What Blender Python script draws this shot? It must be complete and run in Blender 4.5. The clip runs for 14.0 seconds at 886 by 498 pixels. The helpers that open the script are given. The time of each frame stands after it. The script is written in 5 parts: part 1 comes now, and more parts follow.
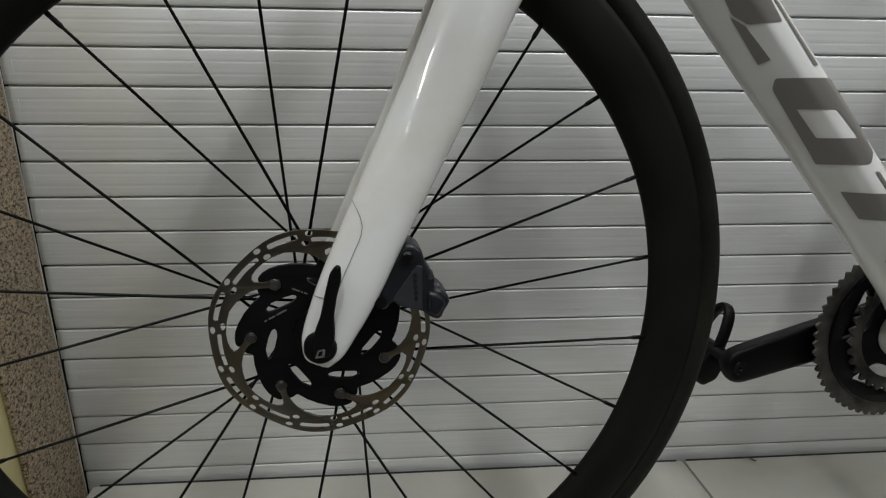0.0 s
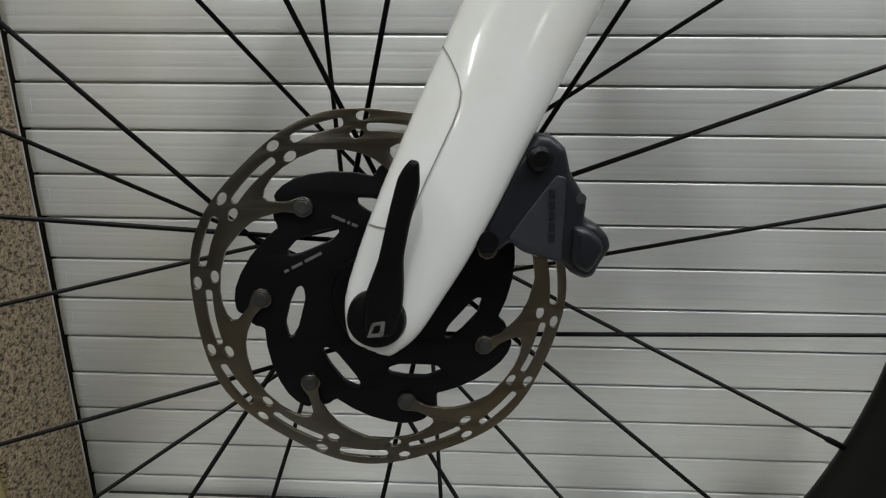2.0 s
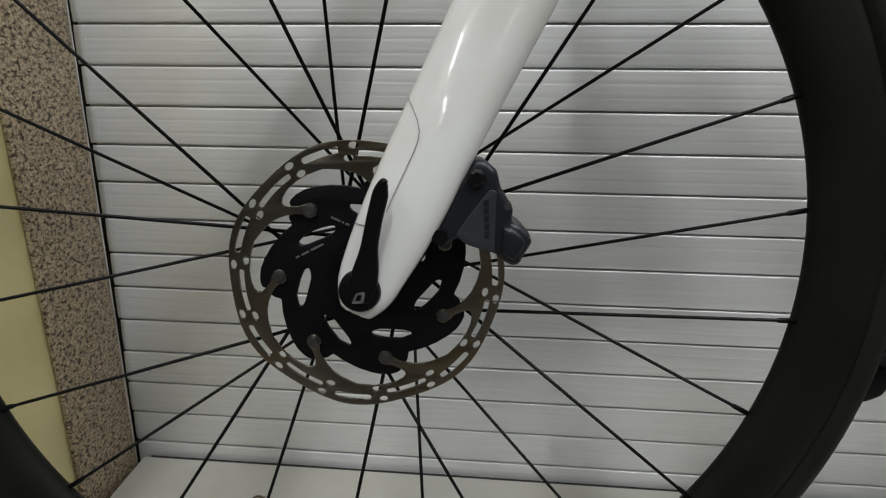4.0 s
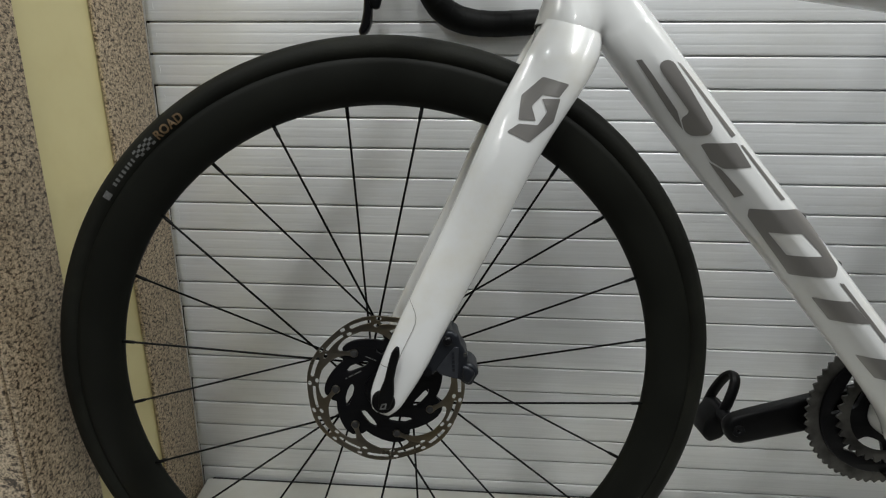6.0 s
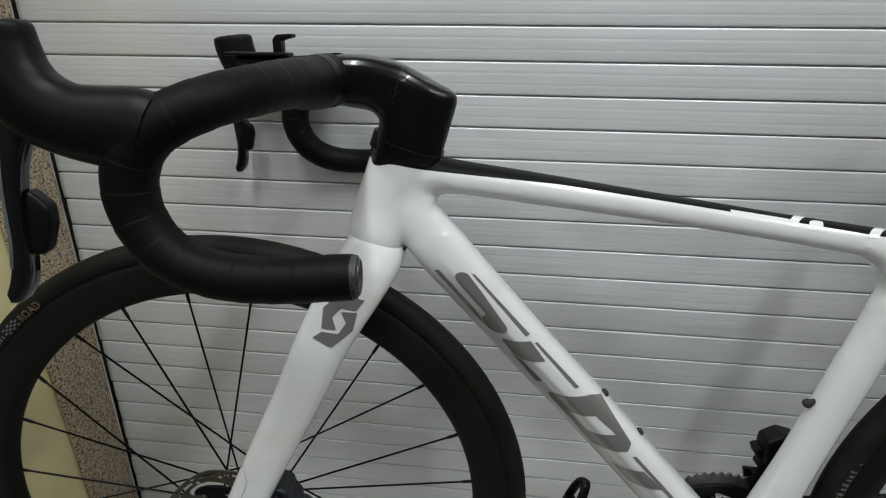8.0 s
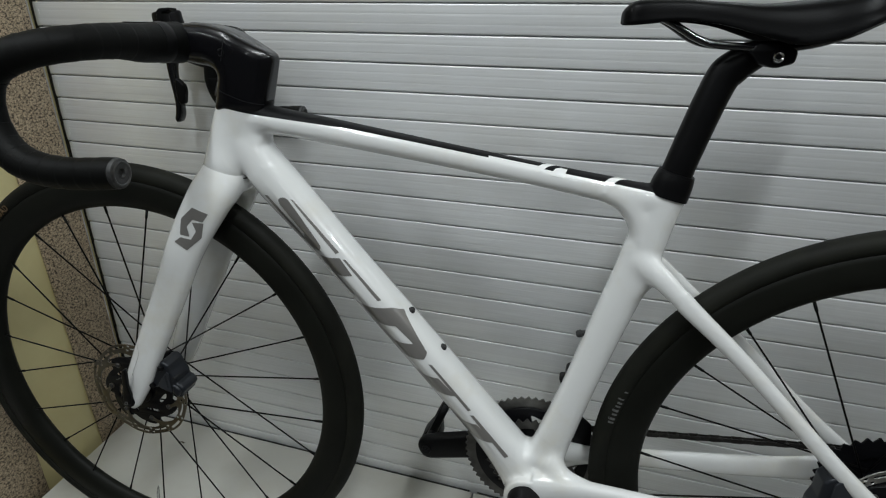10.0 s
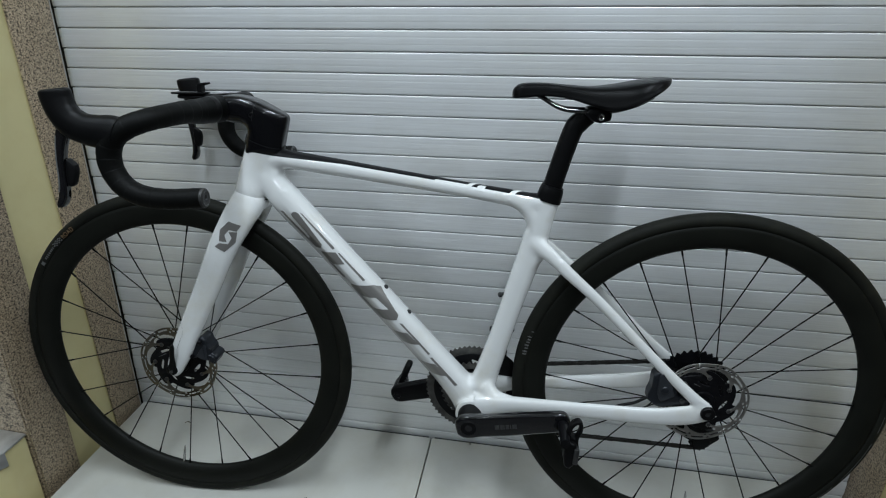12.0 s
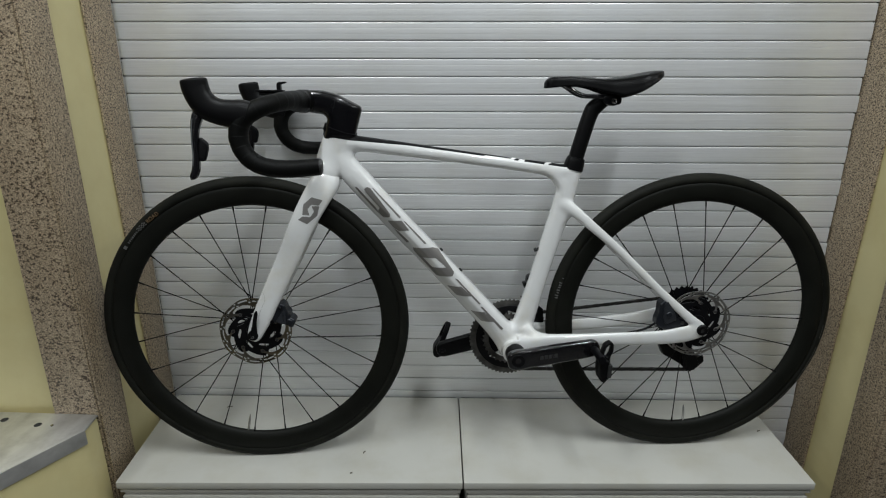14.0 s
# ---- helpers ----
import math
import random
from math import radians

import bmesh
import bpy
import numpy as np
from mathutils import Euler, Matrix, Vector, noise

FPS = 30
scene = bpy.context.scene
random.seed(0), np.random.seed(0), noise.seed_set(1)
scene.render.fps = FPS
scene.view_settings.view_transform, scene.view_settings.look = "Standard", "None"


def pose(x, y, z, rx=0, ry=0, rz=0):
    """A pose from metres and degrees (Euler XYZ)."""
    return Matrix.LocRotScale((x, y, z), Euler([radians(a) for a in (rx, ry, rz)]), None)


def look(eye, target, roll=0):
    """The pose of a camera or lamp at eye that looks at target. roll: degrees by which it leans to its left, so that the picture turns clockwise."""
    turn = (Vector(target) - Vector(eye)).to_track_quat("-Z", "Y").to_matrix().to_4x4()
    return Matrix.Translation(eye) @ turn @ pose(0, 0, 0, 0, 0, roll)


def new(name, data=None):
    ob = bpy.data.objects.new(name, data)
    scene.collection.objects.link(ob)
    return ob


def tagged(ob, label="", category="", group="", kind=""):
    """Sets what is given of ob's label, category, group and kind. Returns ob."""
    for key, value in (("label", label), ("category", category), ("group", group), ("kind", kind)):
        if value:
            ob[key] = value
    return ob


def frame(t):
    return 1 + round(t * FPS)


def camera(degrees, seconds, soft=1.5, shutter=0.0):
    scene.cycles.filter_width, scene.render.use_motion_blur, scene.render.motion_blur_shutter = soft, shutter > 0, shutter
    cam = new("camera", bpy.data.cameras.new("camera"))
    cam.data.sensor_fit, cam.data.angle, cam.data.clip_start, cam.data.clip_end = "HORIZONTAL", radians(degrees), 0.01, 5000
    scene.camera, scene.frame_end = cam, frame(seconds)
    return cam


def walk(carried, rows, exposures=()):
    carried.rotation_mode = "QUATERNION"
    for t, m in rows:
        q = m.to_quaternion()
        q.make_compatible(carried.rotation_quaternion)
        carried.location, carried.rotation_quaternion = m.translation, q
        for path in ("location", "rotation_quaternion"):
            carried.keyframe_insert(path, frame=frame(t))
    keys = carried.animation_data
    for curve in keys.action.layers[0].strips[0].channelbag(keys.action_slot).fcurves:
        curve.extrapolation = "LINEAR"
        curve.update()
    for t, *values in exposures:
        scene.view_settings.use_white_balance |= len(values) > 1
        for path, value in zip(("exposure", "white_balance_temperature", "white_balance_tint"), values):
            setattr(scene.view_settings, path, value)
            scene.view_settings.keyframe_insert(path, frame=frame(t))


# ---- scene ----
cam = camera(77.0, 14.0, soft=1.15)
PATH = [
    (0, (-0.0095, -0.0105, 0.5071), (0.1703, 1.8997, -0.0572), 0.45),
    (0.5, (-0.0434, 0.0684, 0.4558), (0.0792, 1.9862, -0.0982), 0.29),
    (1, (-0.0440, 0.1390, 0.4291), (0.0191, 2.0586, -0.1290), 0.42),
    (1.5, (-0.0295, 0.1784, 0.4196), (-0.0214, 2.1006, -0.1329), 0.52),
    (2, (-0.0313, 0.1450, 0.4195), (-0.0659, 2.0663, -0.1350), 0.45),
    (2.2, (-0.0318, 0.1249, 0.4203), (-0.0828, 2.0453, -0.1361), 0.48),
    (4.5, (0.0068, 0.0300, 0.4485), (-0.1247, 1.9580, -0.0668), 0.66),
    (5, (-0.0035, -0.0354, 0.5180), (-0.1227, 1.8948, 0.0080), 0.65),
    (5.5, (0.0032, -0.0978, 0.5612), (-0.1022, 1.8341, 0.0545), 0.54),
    (6, (0.0182, -0.1266, 0.6177), (-0.0750, 1.7970, 0.0782), 0.46),
    (6.5, (0.0483, -0.1357, 0.6468), (-0.0202, 1.7741, 0.0569), 0.28),
    (7, (0.0691, -0.2096, 0.7993), (0.0466, 1.6764, 0.1339), 0.46),
    (7.5, (0.1289, -0.2510, 0.8889), (0.0674, 1.6083, 0.1545), 0.34),
    (8, (0.2220, -0.0845, 0.8673), (0.0334, 1.7620, 0.1223), 0.46),
    (8.4, (0.3142, 0.0591, 0.8343), (0.0022, 1.8805, 0.0693), 0.65),
    (8.5, (0.3351, 0.0904, 0.8163), (0.0032, 1.9130, 0.0626), 0.71),
    (8.7, (0.3640, 0.1137, 0.7979), (-0.0405, 1.9057, 0.0072), 0.66),
    (10.8, (0.6611, -0.3321, 0.9254), (0.1479, 1.4342, 0.1401), 0.50),
    (11, (0.6800, -0.3414, 0.9400), (0.1834, 1.4325, 0.1610), 0.52),
    (11.5, (0.7059, -0.3856, 0.9497), (0.3140, 1.4266, 0.1997), 0.80),
    (12, (0.5987, -0.4826, 0.9430), (0.3031, 1.3588, 0.2206), 0.38),
    (12.5, (0.4856, -0.5932, 0.9197), (0.2647, 1.2693, 0.2250), 0.24),
    (13, (0.4685, -0.6339, 0.9041), (0.3170, 1.2449, 0.2353), 0.06),
    (13.5, (0.4580, -0.6752, 0.8867), (0.3766, 1.2236, 0.2639), 0.07),
    (14, (0.3494, -0.7500, 0.8760), (0.3498, 1.1572, 0.2740), 0.10),
]
EXPOSURES = [(0.0, 0.03, 6410, 10), (0.5, 0.19, 6390, 9), (1.0, 0.28, 6390, 9), (2.0, 0.34, 6380, 9), (4.5, 0.32, 6390, 10), (5.0, 0.33, 6370, 10), (5.5, 0.29, 6370, 10), (6.5, 0.07, 6290, 9), (7.5, 0.0, 6200, 9), (8.0, -0.06, 6210, 9), (8.5, -0.42, 6220, 9), (11.0, -0.10, 5960, 6), (11.5, -0.15, 5820, 6), (12.0, -0.13, 5670, 5), (12.5, -0.08, 5720, 5), (13.0, -0.14, 5850, 6), (13.5, -0.17, 6000, 7), (14.0, -0.14, 6150, 8)]
walk(cam, [(t, look(eye, target, roll)) for t, eye, target, roll in PATH], EXPOSURES)

# ---- light ----
world = bpy.data.worlds.new("world")
scene.world = world
world.use_nodes = True
world.node_tree.nodes["Background"].inputs[0].default_value = (0.75, 0.85, 1.0, 1)
world.node_tree.nodes["Background"].inputs[1].default_value = 0.02


def tube_lamp(x, y, z, length, width, power, turn=0.0, colour=(0.99, 1.0, 0.975)):
    data = bpy.data.lights.new("tube_lamp", "AREA")
    data.shape, data.size, data.size_y, data.energy, data.color = "RECTANGLE", length, width, power, colour
    ob = new("tube_lamp", data)
    ob.matrix_world = pose(x, y, z, 0, 0, turn)
    return ob


LAMPS = [(-1.25, -0.50, 2.28, 90.0, 13.0), (-0.10, -0.50, 2.28, 90.0, 18.0), (0.95, -0.50, 2.28, 90.0, 21.0), (2.10, -0.50, 2.28, 90.0, 17.5), (-1.45, -2.90, 2.28, 90.0, 17.0), (0.95, -2.90, 2.28, 90.0, 9.0), (-1.45, -5.10, 2.28, 90.0, 7.0), (0.95, -5.10, 2.28, 90.0, 7.0)]
for lx, ly, lz, lt, lp in LAMPS:
    tube_lamp(lx, ly, lz, 1.20, 0.04, lp, lt)


# ---- materials ----
def material(name, colour, rough=0.5, metal=0.0, coat=0.0, bump=0.0, bump_scale=200.0, vary=0.0, vary_scale=8.0, stretch=(1, 1, 1), spec=0.5):
    m = bpy.data.materials.new(name)
    m.use_nodes = True
    nt = m.node_tree
    b = nt.nodes["Principled BSDF"]
    b.inputs["Base Color"].default_value = (*colour, 1)
    b.inputs["Roughness"].default_value = rough
    b.inputs["Metallic"].default_value = metal
    b.inputs["Coat Weight"].default_value = coat
    b.inputs["Coat Roughness"].default_value = 0.05
    b.inputs["Specular IOR Level"].default_value = spec
    tc = nt.nodes.new("ShaderNodeTexCoord")
    mp = nt.nodes.new("ShaderNodeMapping")
    mp.inputs["Scale"].default_value = stretch
    nt.links.new(tc.outputs["Object"], mp.inputs["Vector"])
    if vary:
        n = nt.nodes.new("ShaderNodeTexNoise")
        n.inputs["Scale"].default_value = vary_scale
        n.inputs["Detail"].default_value = 6
        nt.links.new(mp.outputs[0], n.inputs["Vector"])
        r = nt.nodes.new("ShaderNodeValToRGB")
        r.color_ramp.elements[0].position, r.color_ramp.elements[1].position = 0.3, 0.7
        r.color_ramp.elements[0].color = (*[c * (1 - vary) for c in colour], 1)
        r.color_ramp.elements[1].color = (*[min(1, c * (1 + vary)) for c in colour], 1)
        nt.links.new(n.outputs["Fac"], r.inputs["Fac"])
        nt.links.new(r.outputs["Color"], b.inputs["Base Color"])
        q = nt.nodes.new("ShaderNodeMath")
        q.operation = "MULTIPLY_ADD"
        q.inputs[1].default_value, q.inputs[2].default_value = vary * 0.6, rough - vary * 0.3
        nt.links.new(n.outputs["Fac"], q.inputs[0])
        nt.links.new(q.outputs[0], b.inputs["Roughness"])
    if bump:
        n = nt.nodes.new("ShaderNodeTexNoise")
        n.inputs["Scale"].default_value = bump_scale
        n.inputs["Detail"].default_value = 3
        nt.links.new(mp.outputs[0], n.inputs["Vector"])
        k = nt.nodes.new("ShaderNodeBump")
        k.inputs["Strength"].default_value = bump
        k.inputs["Distance"].default_value = 0.001
        nt.links.new(n.outputs["Fac"], k.inputs["Height"])
        nt.links.new(k.outputs[0], b.inputs["Normal"])
    return m


def stained(m, scale, amount, tint=(1.0, 0.97, 0.9), low=0.45, high=0.75):
    """Multiplies broad smudges of grime over a material's colour, laid out in the room."""
    nt = m.node_tree
    b = nt.nodes["Principled BSDF"]
    geo = nt.nodes.new("ShaderNodeNewGeometry")
    n = nt.nodes.new("ShaderNodeTexNoise")
    n.inputs["Scale"].default_value, n.inputs["Detail"].default_value, n.inputs["Roughness"].default_value = scale, 5, 0.6
    nt.links.new(geo.outputs["Position"], n.inputs["Vector"])
    r = nt.nodes.new("ShaderNodeValToRGB")
    r.color_ramp.elements[0].position, r.color_ramp.elements[1].position = low, high
    r.color_ramp.elements[0].color = (1, 1, 1, 1)
    r.color_ramp.elements[1].color = (*[(1 - amount) * c for c in tint], 1)
    nt.links.new(n.outputs["Fac"], r.inputs["Fac"])
    mix = nt.nodes.new("ShaderNodeMix")
    mix.data_type, mix.blend_type = "RGBA", "MULTIPLY"
    mix.inputs[0].default_value = 1.0
    base = b.inputs["Base Color"]
    if base.links:
        nt.links.new(base.links[0].from_socket, mix.inputs[6])
    else:
        mix.inputs[6].default_value = base.default_value
    nt.links.new(r.outputs["Color"], mix.inputs[7])
    nt.links.new(mix.outputs[2], base)
    return m


def unlike(m):
    """Shifts a material's grain from piece to piece."""
    nt = m.node_tree
    info = nt.nodes.new("ShaderNodeObjectInfo")
    mp = next(q for q in nt.nodes if q.type == "MAPPING")
    mul = nt.nodes.new("ShaderNodeMath")
    mul.operation = "MULTIPLY"
    mul.inputs[1].default_value = 53.0
    nt.links.new(info.outputs["Random"], mul.inputs[0])
    comb = nt.nodes.new("ShaderNodeCombineXYZ")
    nt.links.new(mul.outputs[0], comb.inputs[0])
    nt.links.new(mul.outputs[0], comb.inputs[1])
    nt.links.new(comb.outputs[0], mp.inputs["Location"])
    return m


def granite(name, tint):
    """Polished stone: pale ground, brown grains and long dark mica flecks."""
    m = material(name, tint, rough=0.42)
    nt = m.node_tree
    b = nt.nodes["Principled BSDF"]
    tc = nt.nodes.new("ShaderNodeTexCoord")

    def grain(scale, stretch, detail, stops):
        mp = nt.nodes.new("ShaderNodeMapping")
        mp.inputs["Scale"].default_value = stretch
        nt.links.new(tc.outputs["Object"], mp.inputs["Vector"])
        v = nt.nodes.new("ShaderNodeTexNoise")
        v.inputs["Scale"].default_value, v.inputs["Detail"].default_value, v.inputs["Roughness"].default_value = scale, detail, 0.6
        nt.links.new(mp.outputs[0], v.inputs["Vector"])
        ramp = nt.nodes.new("ShaderNodeValToRGB")
        e = ramp.color_ramp.elements
        e[0].position, e[1].position = stops[0][0], stops[-1][0]
        e[0].color, e[1].color = (*stops[0][1], 1), (*stops[-1][1], 1)
        for p, c in stops[1:-1]:
            e.new(p).color = (*c, 1)
        nt.links.new(v.outputs["Fac"], ramp.inputs["Fac"])
        return v.outputs["Fac"], ramp.outputs["Color"]

    def times(a, c):
        mix = nt.nodes.new("ShaderNodeMix")
        mix.data_type, mix.blend_type = "RGBA", "MULTIPLY"
        mix.inputs[0].default_value = 1.0
        nt.links.new(a, mix.inputs[6])
        nt.links.new(c, mix.inputs[7])
        return mix.outputs[2]

    fine, ground = grain(430, (1, 1, 1), 3, ((0.38, [c * 0.38 for c in tint]), (0.47, [c * 0.74 for c in tint]), (0.55, tint), (0.66, [c * 1.3 for c in tint])))
    _, fleck = grain(215, (0.9, 0.9, 1.3), 2, ((0.36, (0.10, 0.085, 0.07)), (0.43, (0.50, 0.46, 0.42)), (0.48, (1, 1, 1))))
    _, cloud = grain(26, (1, 1, 1), 3, ((0.30, (0.91, 0.89, 0.87)), (0.70, (1.0, 1.0, 1.0))))
    nt.links.new(times(times(ground, fleck), cloud), b.inputs["Base Color"])
    k = nt.nodes.new("ShaderNodeBump")
    k.inputs["Strength"].default_value, k.inputs["Distance"].default_value = 0.2, 0.001
    nt.links.new(fine, k.inputs["Height"])
    nt.links.new(k.outputs[0], b.inputs["Normal"])
    return m


GRANITE = granite("granite", (0.48, 0.385, 0.265))
CREAM = material("cream_paint", (0.63, 0.56, 0.295), rough=0.35, vary=0.05, vary_scale=5, bump=0.08, bump_scale=60)
SLAT = material("slat_paint", (0.78, 0.79, 0.80), rough=0.36, metal=0.35, vary=0.05, vary_scale=14, stretch=(0.5, 1, 30), bump=0.10, bump_scale=50)
DARK = material("dark_gap", (0.02, 0.02, 0.02), rough=0.8)
LAMINATE = material("white_laminate", (0.51, 0.505, 0.465), rough=0.32, vary=0.04, vary_scale=4, bump=0.03, bump_scale=120)
EDGE = material("laminate_edge", (0.62, 0.61, 0.58), rough=0.45, vary=0.06, vary_scale=12)
PLATE = material("brushed_plate", (0.66, 0.66, 0.65), rough=0.36, metal=0.75, vary=0.3, vary_scale=14, stretch=(1, 0.3, 1), bump=0.1, bump_scale=90)
PLASTER = material("plaster", (0.07, 0.067, 0.062), rough=0.8, vary=0.05, vary_scale=3, bump=0.2, bump_scale=80)
CEILING = material("ceiling_paint", (0.40, 0.40, 0.39), rough=0.9, vary=0.03, vary_scale=3)
FLOOR = material("floor_tile", (0.12, 0.115, 0.11), rough=0.4, vary=0.15, vary_scale=6)
WHITE = material("white_gloss_paint", (0.76, 0.765, 0.76), rough=0.25, coat=0.8, vary=0.02, vary_scale=3)
BLACK = material("black_gloss_paint", (0.005, 0.005, 0.006), rough=0.16, coat=0.7)
SATIN = material("satin_black", (0.004, 0.004, 0.0044), spec=0.15, rough=0.40, bump=0.05, bump_scale=400, vary=0.2, vary_scale=30)
TAPE = material("bar_tape", (0.0034, 0.0036, 0.0034), spec=0.11, rough=0.52, vary=0.25, vary_scale=25, bump=0.18, bump_scale=500)
RUBBER = material("tyre_rubber", (0.0086, 0.0090, 0.0069), spec=0.13, rough=0.62, vary=0.3, vary_scale=18, bump=0.25, bump_scale=350)
CARBON = material("carbon_rim", (0.0071, 0.0076, 0.0059), spec=0.13, rough=0.5, vary=0.25, vary_scale=12)
SPOKE = material("spoke_black", (0.003, 0.003, 0.003), rough=0.4, spec=0.15)
STEEL = material("rotor_steel", (0.23, 0.212, 0.175), rough=0.3, metal=1.0, vary=0.35, vary_scale=14, bump=0.05, bump_scale=300)
CHROME = material("bright_steel", (0.6, 0.6, 0.6), rough=0.2, metal=1.0)
ALLOY = material("black_alloy", (0.004, 0.004, 0.005), spec=0.2, rough=0.36, metal=0.1, vary=0.2, vary_scale=40)
GREYALLOY = material("worn_grey_alloy", (0.10, 0.10, 0.10), rough=0.38, metal=0.8, vary=0.4, vary_scale=35)
CALIPER = material("caliper_grey", (0.014, 0.016, 0.021), rough=0.38, metal=0.3, vary=0.15, vary_scale=30)
SILVER = material("silver_grey_print", (0.235, 0.225, 0.215), rough=0.30, metal=0.35, coat=0.5)
GREYPRINT = material("grey_print", (0.10, 0.10, 0.097), rough=0.6, vary=0.3, vary_scale=300)
GOLDPRINT = material("gold_print", (0.13, 0.08, 0.035), rough=0.6, vary=0.3, vary_scale=300)
CALIPERFACE = material("caliper_face", (0.036, 0.039, 0.046), rough=0.4, metal=0.4, vary=0.2, vary_scale=60)
BRIGHTROTOR = material("bright_rotor_steel", (0.45, 0.44, 0.42), rough=0.32, metal=1.0, vary=0.2, vary_scale=30)
CHAIN = material("chain_steel", (0.05, 0.048, 0.045), rough=0.4, metal=0.8, vary=0.3, vary_scale=200)

unlike(SLAT)
stained(SLAT, 5.0, 0.07, (1.0, 0.985, 0.95))
stained(LAMINATE, 9.0, 0.10, (1.0, 0.98, 0.93))
stained(CREAM, 6.0, 0.10, (1.0, 0.96, 0.88))
stained(WHITE, 14.0, 0.07, (1.0, 0.97, 0.90), 0.50, 0.72)
stained(RUBBER, 22.0, -0.35, (1.0, 0.98, 0.9), 0.50, 0.70)
stained(STEEL, 16.0, 0.0, (1.12, 1.0, 0.74), 0.42, 0.66)
stained(PLATE, 18.0, 0.25, (1.0, 0.99, 0.96))

# ---- mesh helpers ----
def part(name, data, mat, parent=None, label="", smooth=True):
    if isinstance(data, bmesh.types.BMesh):
        me = bpy.data.meshes.new(name)
        data.to_mesh(me)
        data.free()
    else:
        me = data
        me.name = name
    me.materials.clear()
    me.materials.append(mat)
    if smooth:
        me.shade_smooth()
        me.set_sharp_from_angle(angle=radians(38))
    ob = new(name, me)
    ob.parent = parent
    if label:
        tagged(ob, label)
    return ob


def box(x0, x1, y0, y1, z0, z1, bevel=0.0):
    bm = bmesh.new()
    bmesh.ops.create_cube(bm, size=1)
    for v in bm.verts:
        v.co = Vector(((x0 + x1) / 2 + v.co.x * (x1 - x0), (y0 + y1) / 2 + v.co.y * (y1 - y0), (z0 + z1) / 2 + v.co.z * (z1 - z0)))
    if bevel:
        bmesh.ops.bevel(bm, geom=bm.edges[:], offset=bevel, segments=2, affect="EDGES", profile=0.5)
    return bm


def prism(outline, z0, z1, bevel=0.0):
    bm = bmesh.new()
    low = [bm.verts.new((x, y, z0)) for x, y in outline]
    top = [bm.verts.new((x, y, z1)) for x, y in outline]
    n = len(outline)
    bm.faces.new(low[::-1])
    bm.faces.new(top)
    for i in range(n):
        bm.faces.new((low[i], low[(i + 1) % n], top[(i + 1) % n], top[i]))
    bmesh.ops.recalc_face_normals(bm, faces=bm.faces[:])
    if bevel:
        bmesh.ops.bevel(bm, geom=bm.edges[:], offset=bevel, segments=2, affect="EDGES", profile=0.5)
    return bm


def spline(points, steps=6):
    """Catmull-Rom through tuples of any length."""
    p = [np.array(q, float) for q in points]
    p = [2 * p[0] - p[1], *p, 2 * p[-1] - p[-2]]
    out = []
    for i in range(1, len(p) - 2):
        for k in range(steps):
            t = k / steps
            out.append(0.5 * (2 * p[i] + (p[i + 1] - p[i - 1]) * t + (2 * p[i - 1] - 5 * p[i] + 4 * p[i + 1] - p[i + 2]) * t * t + (3 * p[i] - p[i - 1] - 3 * p[i + 1] + p[i + 2]) * t ** 3))
    out.append(p[-2])
    return out


def sweep(points, n=20, e=2.0, ref=(0, 1, 0), steps=6, bm=None, round_ends=False):
    """A tube through points (u, v, w, half height, half width); the half width lies along ref."""
    rows = spline(points, steps) if steps > 1 else [np.array(q, float) for q in points]
    if round_ends:
        def dome(end, nxt):
            d = (end[:3] - nxt[:3])
            d = d / np.linalg.norm(d) * min(end[3], end[4])
            return [np.array([*(end[:3] + d * math.sin(a)), *(end[3:5] * math.cos(a))]) for a in (0.5, 0.95, 1.3, 1.5)]
        rows = dome(rows[0], rows[1])[::-1] + rows + dome(rows[-1], rows[-2])
    bm = bm or bmesh.new()
    rings, r = [], Vector(ref)
    for i, q in enumerate(rows):
        a, b = rows[max(0, i - 1)], rows[min(len(rows) - 1, i + 1)]
        t = Vector(b[:3] - a[:3]).normalized()
        r = (r - t * r.dot(t)).normalized()
        s = t.cross(r)
        ring = []
        for k in range(n):
            c, d = math.cos(2 * math.pi * k / n), math.sin(2 * math.pi * k / n)
            c, d = math.copysign(abs(c) ** (2 / e), c), math.copysign(abs(d) ** (2 / e), d)
            ring.append(bm.verts.new(Vector(q[:3]) + s * (c * q[3]) + r * (d * q[4])))
        rings.append(ring)
    for a, b in zip(rings, rings[1:]):
        for k in range(n):
            bm.faces.new((a[k], a[(k + 1) % n], b[(k + 1) % n], b[k]))
    bm.faces.new(rings[0][::-1])
    bm.faces.new(rings[-1])
    bmesh.ops.recalc_face_normals(bm, faces=bm.faces[:])
    return bm


def lathe(profile, n=96, closed=True, bm=None, at=(0, 0, 0)):
    """Turns (radius, v) round the v axis."""
    bm = bm or bmesh.new()
    rings = []
    for k in range(n):
        a = 2 * math.pi * k / n
        rings.append([bm.verts.new((at[0] + r * math.cos(a), at[1] + v, at[2] + r * math.sin(a))) for r, v in profile])
    m = len(profile)
    for k in range(n):
        a, b = rings[k], rings[(k + 1) % n]
        for j in range(m if closed else m - 1):
            bm.faces.new((a[j], a[(j + 1) % m], b[(j + 1) % m], b[j]))
    if not closed:
        bmesh.ops.remove_doubles(bm, verts=bm.verts[:], dist=1e-6)
    bmesh.ops.recalc_face_normals(bm, faces=bm.faces[:])
    return bm


